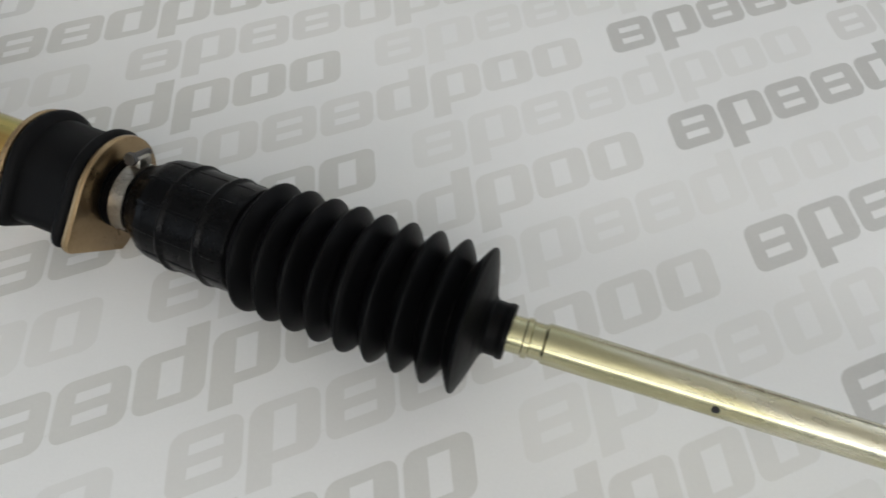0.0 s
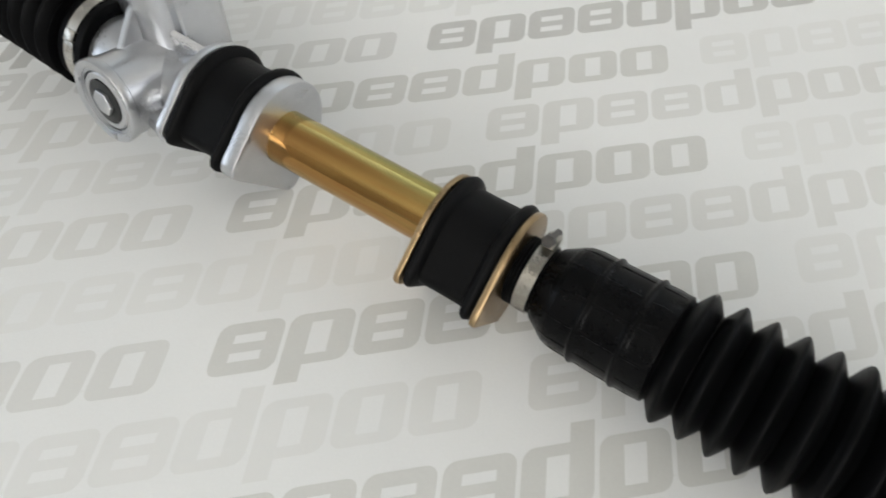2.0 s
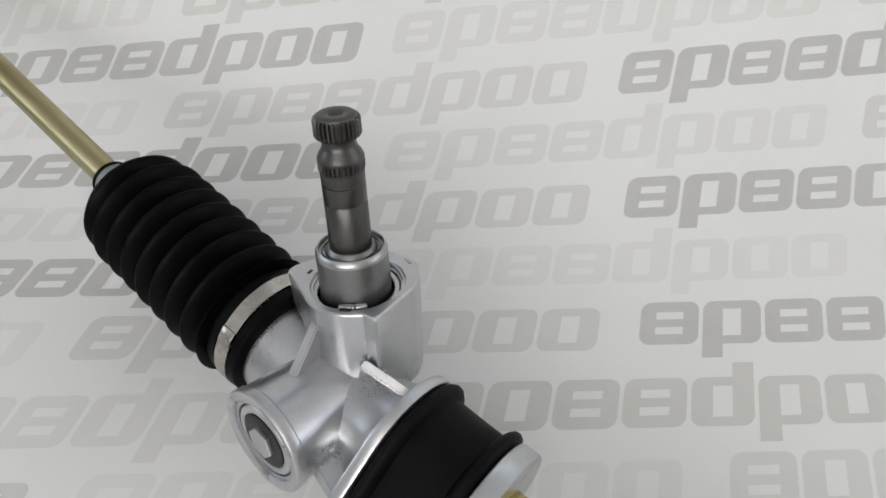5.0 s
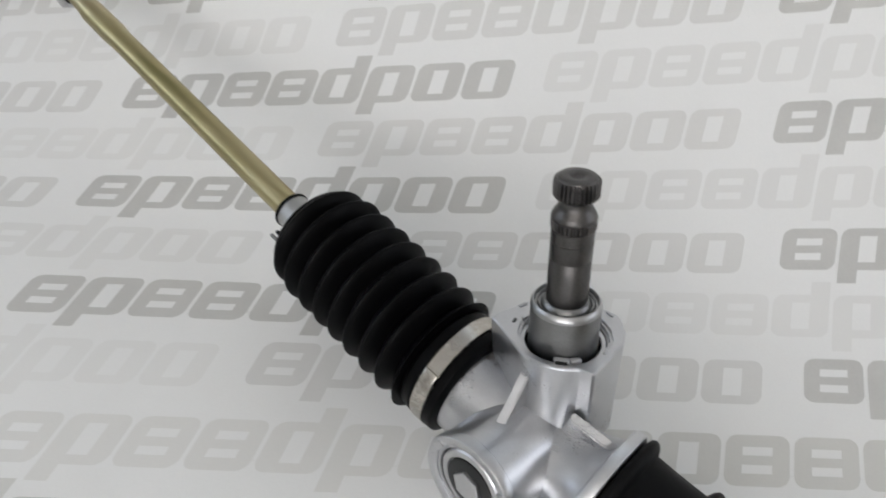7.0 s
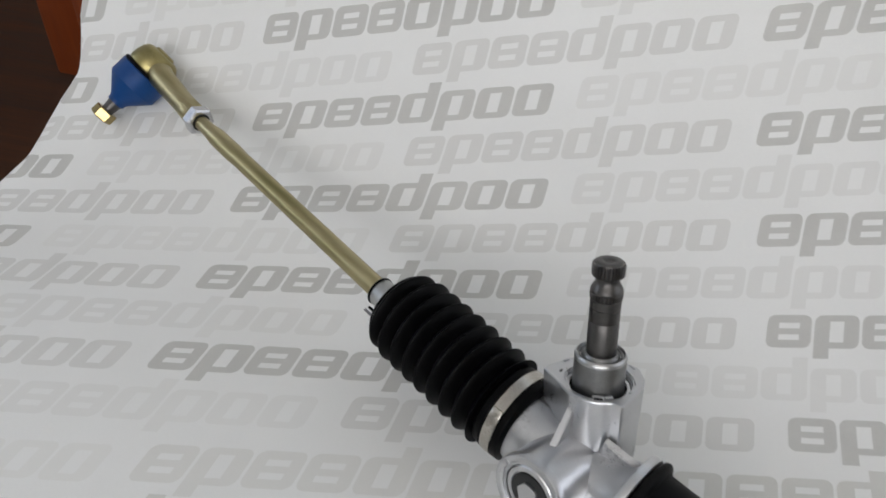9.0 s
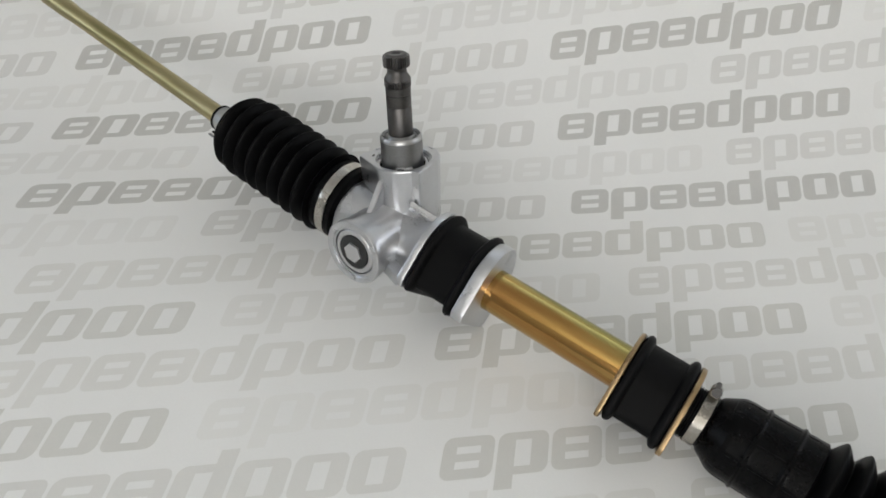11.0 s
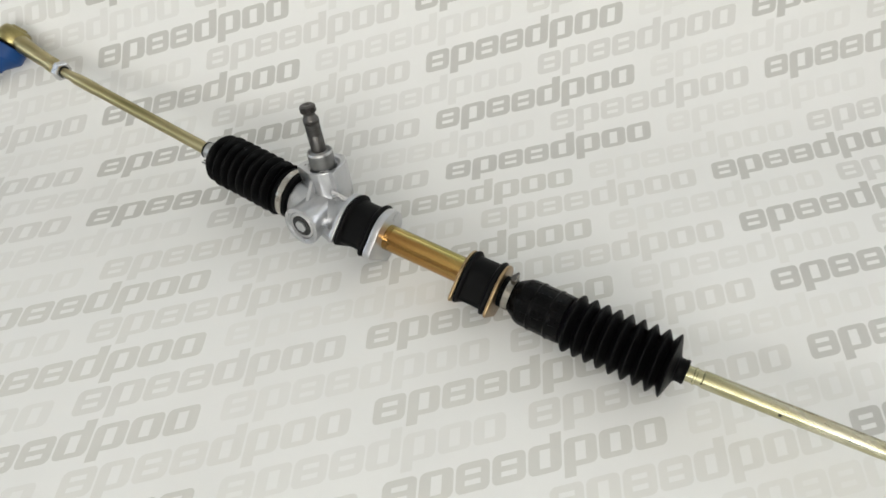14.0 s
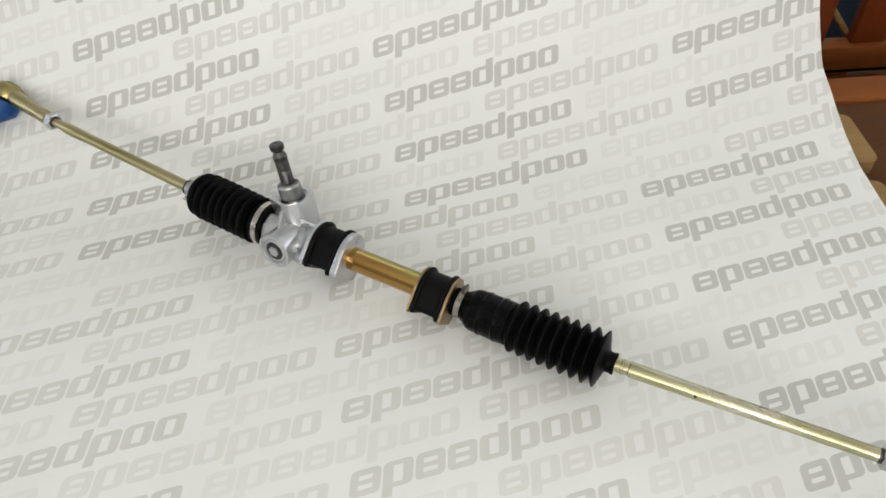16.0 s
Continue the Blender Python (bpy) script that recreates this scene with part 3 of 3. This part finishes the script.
# gusset below the tower, rib from the tower to the mount, lug between boss and mount
web(((144.4, 0.5, 36.5), (148.6, -17.5, 21.5), (148.8, -15, 13), (146.5, 6, 14), (145.3, 8, 36)), 3.6)
web(((165.5, 3.5, 30.0), (176, 6.5, 25.5), (187, 9.0, 22.0), (187, 6, 4), (163, 3, 8)), 3.6, "rib")
web(((161, -18, 2.0), (169.5, -27.5, 2.0), (184, -31, 0), (184, -16, -1), (166, -12, 0)), 7.0, "lug")

# circlip and pinion shaft
bm = bmesh.new()
lathe(bm, mm([(39.9, 15.9), (41.3, 15.9), (41.3, 14.4), (39.9, 14.4)]), towm, 48, close=False)
part("circlip", bm, MACHINED, housing)
for turn, wide in ((-58, 0.0030), (-38, 0.0021)):
    bm = bmesh.new()
    box(bm, 0.0404, 0.0444, -wide, wide, 0.0134, 0.0158, towm @ Matrix.Rotation(radians(turn), 4, "X"), 0.0007)
    part("circlip_ear", bm, MACHINED, housing)
bm = bmesh.new()
lathe(bm, mm([(33, 15.6), (38.4, 15.6), (38.4, 0)]), towm, 48)
part("seal", bm, RUBBER, housing, "black rubber seal")
turned("pinion_collar", [(37, 13.2), (46, 13.0), (58.2, 12.9), (58.4, 11.6), (58.0, 11.2), (58.0, 10.8), (59.4, 10.7), (59.8, 10.4), (59.6, 10.0), (58.6, 9.8), (58.6, 9.5), (60.0, 8.9), (60.9, 8.0), (61.0, 0)], SATIN, rack, tuple(FOOT), tuple(TOWER), "satin steel collar on the pinion shaft")
# lip steel paler than the collar, to carry the rim's highlight in colour
turned("collar_lip", [(57.8, 11.6), (57.8, 13.0), (58.8, 13.0), (60.2, 12.3), (60.6, 11.8), (60.2, 11.5), (58.8, 11.4)], LIP_HIGHLIGHT, rack, tuple(FOOT), tuple(TOWER), "turned lip of the collar, its highlight put into the colour")
reach = (TIP - FOOT).length


def splined(bm, s0, s1, r, teeth, m, depth=0.7):
    n = teeth * 4
    rings = []
    for s, k in ((s0, 0.6), (s0 + 0.8, 1.0), (s1 - 0.8, 1.0), (s1, 0.6)):
        ring = []
        for i in range(n):
            a = 2 * math.pi * i / n
            rr = r - depth * (0 if i % 4 in (0, 1) else 1) - (1 - k) * 1.2
            ring.append(bm.verts.new(m @ Vector((s * MM, rr * MM * math.cos(a), rr * MM * math.sin(a)))))
        rings.append(ring)
    for a, b in zip(rings, rings[1:]):
        for i in range(n):
            j = (i + 1) % n
            bm.faces.new((a[i], b[i], b[j], a[j]))
    bm.faces.new(rings[0])
    bm.faces.new(rings[-1])


bm = bmesh.new()
lathe(bm, mm([(58, 7.5), (62, 7.5), (reach - 31.6, 7.5), (reach - 31.3, 7.3), (reach - 30.8, 7.3), (reach - 30.5, 7.5),
              (reach - 24.2, 7.5), (reach - 24.0, 7.2), (reach - 23.6, 7.2), (reach - 23.4, 7.5), (reach - 19.8, 7.55), (reach - 19.6, 7.3), (reach - 19.2, 7.3)]), towm, 48)
shaft = part("pinion_shaft", bm, STEEL, rack, "dark steel splined pinion shaft")
bm = bmesh.new()
splined(bm, reach - 19.4, reach - 15.6, 7.9, 30, towm, 0.8)
part("lower_spline", bm, STEEL, shaft, smooth=25)
bm = bmesh.new()
lathe(bm, mm([(reach - 16.2, 7.4), (reach - 15.6, 7.85), (reach - 15.2, 7.95), (reach - 14.4, 7.8), (reach - 13.1, 7.2), (reach - 11.6, 6.2), (reach - 10.5, 5.8),
              (reach - 9.4, 5.7), (reach - 8.5, 5.9), (reach - 7.6, 6.5), (reach - 7.1, 7.0)]), towm, 48)
part("bolt_groove", bm, STEEL, shaft)
bm = bmesh.new()
splined(bm, reach - 7.5, reach - 0.9, 7.9, 30, towm, 0.9)
part("upper_spline", bm, STEEL, shaft, smooth=25)
bm = bmesh.new()
lathe(bm, mm([(reach - 2.0, 6.9), (reach - 1.2, 6.9), (reach - 0.3, 6.6), (reach, 6.2), (reach, 2.9), (reach - 0.3, 2.5), (reach - 1.6, 1.7), (reach - 1.8, 0)]), towm, 48)
part("shaft_end", bm, STEEL, shaft)

# boots
LEFT_LINE = [(-20, 7.2, 2.2), (-2, 6.6, 2.0), (60, 4.0, 1.6), (106, 1.6, 0.8), (130, 1.2, 0.7)]
RIGHT_LINE = [(366, 0, 0), (380, 0, 0), (396, -1, 1), (434, -4, 5.5), (480, -6.5, 10), (536, -7.5, 14), (560, -7.5, 14.6)]


def line_of(rows):
    def centre(s):
        y, z = between(rows, s / MM)
        y0, z0 = between(rows, s / MM - 8)
        y1, z1 = between(rows, s / MM + 8)
        return (s, (y + y0 + y1) / 3 * MM, (z + z0 + z1) / 3 * MM)
    return centre


def pleats(s, first, pitch, sharp, low, high):
    """Radius of a bellows; sharp 0 gives round crests, 1 pointed ones."""
    t = (s - first) / pitch
    d = abs(t - round(t))
    point = 1 - math.sqrt((2 * d) ** 2 + 0.02) / 1.01
    crest = math.cos(math.pi * d) ** 1.2
    return low + (high - low) * max(0.0, sharp * point * 1.12 + (1 - sharp) * crest)


def left_radius(s):
    s /= MM
    if s < 16:
        return between([(7.0, 8.0), (8, 10.5), (9.2, 13.0), (11.5, 19.4), (14, 23.2), (16, 24.8)], s)[0]
    if s < 104:
        high = between([(16, 26.4), (28, 28.8), (104, 28.7)], s)[0]
        return pleats(s, 19, 10.65, 0.6, 21.2, high)
    return between([(104, 22.8), (106, 25.2), (110.5, 25.7), (111, 24.4), (117.8, 24.4), (118.3, 25.6), (122, 25.4), (123.5, 22.0)], s)[0]


bm = bmesh.new()
tube_along(bm, line_of(LEFT_LINE), left_radius, [(7 + 116.5 * i / 320) * MM for i in range(321)])
boot_l = part("boot", bm, RUBBER, rack, "black ribbed rubber boot", 75)
bm = bmesh.new()
lathe(bm, mm([(111.2, 24.2), (111.2, 25.9), (117.6, 25.9), (117.6, 24.2)]), Matrix.Translation((0, 0.0014, 0.0008)), 64, close=False)
part("boot_band", bm, BAND, boot_l, "bright steel band")
bm = bmesh.new()
box(bm, 0.1112, 0.1176, -0.003, 0.003, 0.0254, 0.0266, Matrix.Translation((0, 0.0014, 0.0008)) @ Matrix.Rotation(radians(48), 4, "X"), 0.0004)
part("band_joint", bm, BAND, boot_l)


# steel collar where the rod enters the boot, with a black ring and a small wire clip
lc = line_of(LEFT_LINE)
lm = frame_on(lc(-0.0045), lc(0.010))
bm = bmesh.new()
lathe(bm, mm([(0, 7.0), (0, 8.6), (0.6, 9.0), (15, 9.2)]), lm, 48)
part("boot_collar", bm, PALE_STEEL, boot_l, "pale grey steel collar at the boot's end")
bm = bmesh.new()
lathe(bm, mm([(-1.4, 7.0), (-1.2, 9.2), (-0.4, 9.6), (0.6, 9.4), (0.6, 7.0)]), lm, 48)
part("collar_ring", bm, RUBBER, boot_l)
for dy in (0.0, 0.0032):
    bm = bmesh.new()
    lathe(bm, mm([(5, 0), (5.2, 0.9), (15, 0.9), (15, 0)]), lm @ Matrix.Translation((0, -0.0128 - dy, -0.0018)), 12)
    part("wire_clip", bm, SATIN if dy else RUBBER, boot_l)


def right_radius(s):
    s /= MM
    if s < 383:
        return between([(366, 14.6), (372.6, 14.8), (373.8, 16.4), (377.6, 18.6), (381, 20.8), (383, 21.8)], s)[0]
    if s < 427.5:
        r = between([(383, 21.9), (386, 22.4), (427.5, 22.8)], s)[0]
        for c in (396.5, 415.0):
            r += 1.3 * math.exp(-((s - c) / 1.3) ** 2)
        return r
    if s < 524.2:
        high = between([(427, 27.8), (470, 28.8), (524, 29.6)], s)[0]
        return pleats(s, 434.0, 11.2, 0.8, 20.8, high)
    return between([(524.2, 28.8), (525.6, 25.0), (527.6, 18.0), (529.4, 12.2), (530.6, 10.7), (534.5, 10.6), (536.5, 11.2), (538, 10.8)], s)[0]


bm = bmesh.new()
tube_along(bm, line_of(RIGHT_LINE), right_radius, [(366 + 172 * i / 520) * MM for i in range(521)])
boot_r = part("boot", bm, RUBBER, rack, "black rubber boot with smooth barrel and ribbed end", 75)
boot_r.data.materials.append(RUBBER_SMOOTH)
for face in boot_r.data.polygons:
    face.material_index = int(face.index < 186 * 56)
# moulded lengthwise seams on the barrel
rc = line_of(RIGHT_LINE)
for ang in range(0, 360, 30):
    bm = bmesh.new()
    rows = []
    for k in range(25):
        t = (382 + 45 * k / 24) * MM
        c = Vector(rc(t))
        f = frame_on(c, c + Vector(rc(t + 1e-4)) - Vector(rc(t - 1e-4))) @ Matrix.Rotation(radians(ang), 4, "X")
        r = between([(366, 18.0), (383, 21.9), (386, 22.4), (427.5, 22.8)], t / MM)[0]
        high = 0.42 * min(1.0, k / 3, (24 - k) / 3) - 0.1
        rows.append([bm.verts.new(f @ Vector((0, y * MM, (r + z) * MM))) for y, z in ((-1.1, -0.4), (-0.5, high), (0.5, high), (1.1, -0.4))])
    for p, q in zip(rows, rows[1:]):
        for i in range(4):
            bm.faces.new((p[i], p[(i + 1) % 4], q[(i + 1) % 4], q[i]))
    bm.faces.new(rows[0])
    bm.faces.new(rows[-1])
    part("moulded_rib", bm, RUBBER_SMOOTH, boot_r)
# hose clip over the boot's sleeve
clip = tagged(part("hose_clip", lathe(bmesh.new(), mm([(365.0, 14.9), (365.0, 15.7), (371.0, 15.7), (371.0, 14.9)]), I, 64, close=False), WORN, rack), "worn grey steel hose clip")
bm = bmesh.new()
lathe(bm, mm([(352, 12.0), (352, 14.1), (358, 14.2)] + [(359.9 + 1.5 * k + d, 14.3 + 1.0 * u) for k in range(4) for d, u in ((0, 0), (0.4, 1), (0.9, 1), (1.2, 0))] + [(366.6, 14.4), (366.6, 12.0)]), I, 64)
part("boot_sleeve", bm, RUBBER, boot_r)
bm = bmesh.new()
box(bm, 0.3649, 0.3711, -0.0042, 0.0042, 0.0154, 0.0206, Matrix.Rotation(radians(-30), 4, "X"), 0.0012)
part("screw_housing", bm, WORN, clip)
bm = bmesh.new()
lathe(bm, mm([(-7.0, 2.9), (-4.4, 2.9), (-4.4, 1.8), (6, 1.8)]), Matrix.Rotation(radians(-30), 4, "X") @ frame_on((0.3680, 0.0, 0.0200), (0.3680, 1.0, 0.0200)), 6)
part("clip_screw", bm, STEEL, clip, smooth=20)


# ---------------------------------------------------------------- tie rods
def tie_rod(start, nut, ball, stud, taper, inner, plating):
    s, nt, b = Vector(start), Vector(nut), Vector(ball)
    length = (nt - s).length
    m = frame_on(s * MM, nt * MM)
    bm = bmesh.new()
    rows = inner + taper(length) + [(length + 6, 5.6)]
    lathe(bm, mm(rows), m)
    rod = part("tie_rod", bm, plating, rack, "pale yellow zinc-plated steel tie rod")
    bm = bmesh.new()
    lathe(bm, mm([(length - 4.4, 7.2), (length - 4.4, 10.0), (length - 3.4, 11.7), (length + 3.4, 11.7), (length + 4.4, 10.4), (length + 4.4, 8.0)]), m @ Matrix.Rotation(radians(18), 4, "X"), 6)
    part("lock_nut", bm, ZINC, rod, "bright zinc lock nut", 20)
    # near-black ring that paints the shaded gap between nut and rod
    bm = bmesh.new()
    lathe(bm, mm([(length - 4.9, 5.0), (length - 4.9, 7.1), (length - 4.0, 7.2), (length - 4.0, 5.0)]), m, 32)
    part("nut_gap_shade", bm, DARK_FILL, rod)
    e = frame_on(nt * MM, b * MM)
    reach_b = (b - nt).length
    bm = bmesh.new()
    lathe(bm, mm([(5, 8.6), (6, 9.4), (16, 9.4), (22, 8.8), (reach_b - 24, 10.0), (reach_b - 12, 12.0), (reach_b, 12.0)]), e, 40)
    end = part("tie_rod_end", bm, plating, rack, "pale yellow zinc-plated forged tie rod end")
    bm = bmesh.new()
    lathe(bm, mm([(5.2, 10.2), (16, 10.2)]), e, 6)
    part("spanner_flats", bm, plating, end, smooth=20)
    q = frame_on(b * MM, (b + Vector(stud)) * MM)
    bm = bmesh.new()
    lathe(bm, mm([(-16.2, 0), (-16.4, 7.5), (-15.8, 8.6), (-14.4, 9.0), (-14.2, 11.5), (-12.6, 14.8), (-9, 17.2), (-3, 18.7), (3, 19.2), (6, 18.0), (6, 0)]), q)
    part("ball_socket", bm, OLIVE_ZINC, end, "dull olive zinc ball socket")
    bm = bmesh.new()
    lathe(bm, mm([(6.2, 20.6), (7.6, 21.2), (8.6, 20.6), (8.6, 0)]), q)
    part("boot_ring", bm, RUBBER, end)
    bm = bmesh.new()
    lathe(bm, mm([(8.2, 20.6), (9.4, 21.4), (23.6, 21.2), (24.6, 20.6), (39, 8.6), (41, 7.6), (43.5, 7.4), (43.5, 0)]), q, 56)
    part("dust_boot", bm, BLUE, end, "bright blue polyurethane dust boot", 22)
    bm = bmesh.new()
    lathe(bm, mm([(38, 6.0), (44, 6.0), (52, 5.2), (62, 5.0)]), q, 32)
    part("stud", bm, STEEL, end)
    bm = bmesh.new()
    lathe(bm, mm([(52.5, 5.0), (52.5, 8.8), (53.4, 9.6), (60.6, 9.6), (61.5, 8.8), (61.5, 4.0)]), q, 6)
    part("stud_nut", bm, GOLD_NUT, end, "brassy hexagon nut", 20)
    return rod, m


tie_rod((1, 6.6, 1.9), (-232.5, 15.1, 15.3), (-321.4, 24.8, 21.1), (-7.5, -46.4, -31.3),
        lambda n: [(20, 6.8), (n - 62, 6.7), (n - 54, 7.3), (n - 28, 7.2), (n - 20, 6.0), (n - 8, 5.6)], [(-14, 6.8), (0, 6.8)], YELLOW_ZINC)
right_rod, along = tie_rod((538, -7.5, 14.0), (778.2, 0.8, 24.5), (872, 4.8, 30), (-10, 20, -52),
        lambda n: [(26, 7.9), (60, 7.7), (n - 88, 7.4), (n - 80, 7.0), (n - 46, 7.0), (n - 40, 6.7), (n - 7, 6.7), (n - 6, 5.8)], [(-10, 7.2), (5.5, 7.2), (6, 7.9), (8, 7.9), (8.5, 7.0), (13, 7.0), (14, 7.9)], PALE_ZINC)
bm = bmesh.new()
lathe(bm, mm([(233.6, 5.0), (233.6, 6.75), (235.4, 6.9), (235.4, 5.0)]), along, 40)
part("dark_ring", bm, STEEL, right_rod)
# cross hole near the boot: a near-black plug, the hole's shade as colour
bm = bmesh.new()
lathe(bm, mm([(6.0, 0), (6.0, 1.5), (7.85, 1.5), (7.85, 0)]), frame_on((0.6153, -0.00484, 0.01737), (0.6153, -0.0119, 0.0203)), 20)
part("cross_hole_shade", bm, DARK_FILL, right_rod)


# ---------------------------------------------------------------- chairs behind the table
def beam(name, p0, p1, w, h, mat, parent, inv):
    bm = bmesh.new()
    m = frame_on(p0, p1)
    box(bm, 0, (Vector(p1) - Vector(p0)).length, -w / 2, w / 2, -h / 2, h / 2, m, 0.005)
    part(name, bm, mat, parent).matrix_parent_inverse = inv


def chair_back(posts, y, rail, foot_depth, label):
    """A chair seen from behind: posts from the floor, rails between them, seat slats beyond."""
    x0, x1 = posts[0][0], posts[-1][1]
    root = tagged(empty("wooden_chair", pose((x0 + x1) / 2, y, Z0)), label, "chair", "chairs behind the table")
    inv = root.matrix_world.inverted()
    for a, b, low, high in posts:
        bm = bmesh.new()
        if low > Z0:
            box(bm, a, b, rail[0][2] + 0.010, rail[0][2] + 0.034, low, high, None, 0.004)
        else:
            box(bm, a, b, y - 0.022, y + 0.022, low, high, None, 0.006)
        part("back_post", bm, RED_WOOD, root).matrix_parent_inverse = inv
    for low, high, front, back in rail:
        bm = bmesh.new()
        box(bm, x0, x1, front, back, low, high, None, 0.007)
        part("rail", bm, RED_WOOD_X, root).matrix_parent_inverse = inv
    for x in (x0 + 0.03, x1 - 0.03):
        bm = bmesh.new()
        box(bm, x - 0.025, x + 0.025, y + foot_depth - 0.025, y + foot_depth + 0.025, Z0, Z0 + 0.44, None, 0.005)
        part("front_leg", bm, RED_WOOD, root).matrix_parent_inverse = inv
    for k in range(5):
        bm = bmesh.new()
        c = y + 0.07 + (foot_depth - 0.05) * k / 4
        box(bm, x0 - 0.01, x1 + 0.01, c - 0.034, c + 0.034, Z0 + 0.441, Z0 + 0.461, None, 0.004)
        part("seat_slat", bm, RED_WOOD_X, root).matrix_parent_inverse = inv
    return root


far_chair = chair_back([(0.835, 0.907, Z0, 0.24), (0.960, 1.025, -0.141, 0.22), (1.094, 1.16, -0.141, 0.22), (1.235, 1.30, Z0, 0.24)], 0.56,
                       [(-0.192, -0.140, 0.530, 0.570), (0.16, 0.22, 0.534, 0.566)], 0.46, "red-brown stained wooden chair with slatted back behind the table")
beam("brace", (0.885, 0.583, -0.042), (1.006, 0.583, -0.184), 0.024, 0.011, PALE_WOOD, far_chair, far_chair.matrix_world.inverted())
# first post stops short where shade hides its lower part; second is an added leg
chair_back([(-0.656, -0.585, -0.032, 0.33), (-0.60, -0.546, Z0, 0.21), (-0.46, -0.40, -0.151, 0.17), (-0.30, -0.24, -0.151, 0.17), (-0.12, -0.05, Z0, 0.25)], 0.385,
           [(-0.21, -0.15, 0.363, 0.407), (0.155, 0.225, 0.366, 0.404)], 0.46, "red-brown stained wooden chair with the paper sheet against it")

# folded cloth on the seat of the far chair
bm = bmesh.new()
box(bm, 0.86, 1.20, 0.66, 0.95, Z0 + 0.4615, Z0 + 0.53, None, 0.02)
tagged(part("folded_cloth", bm, STONE_BLUE), "folded dark blue cloth on a chair seat", "cloth")
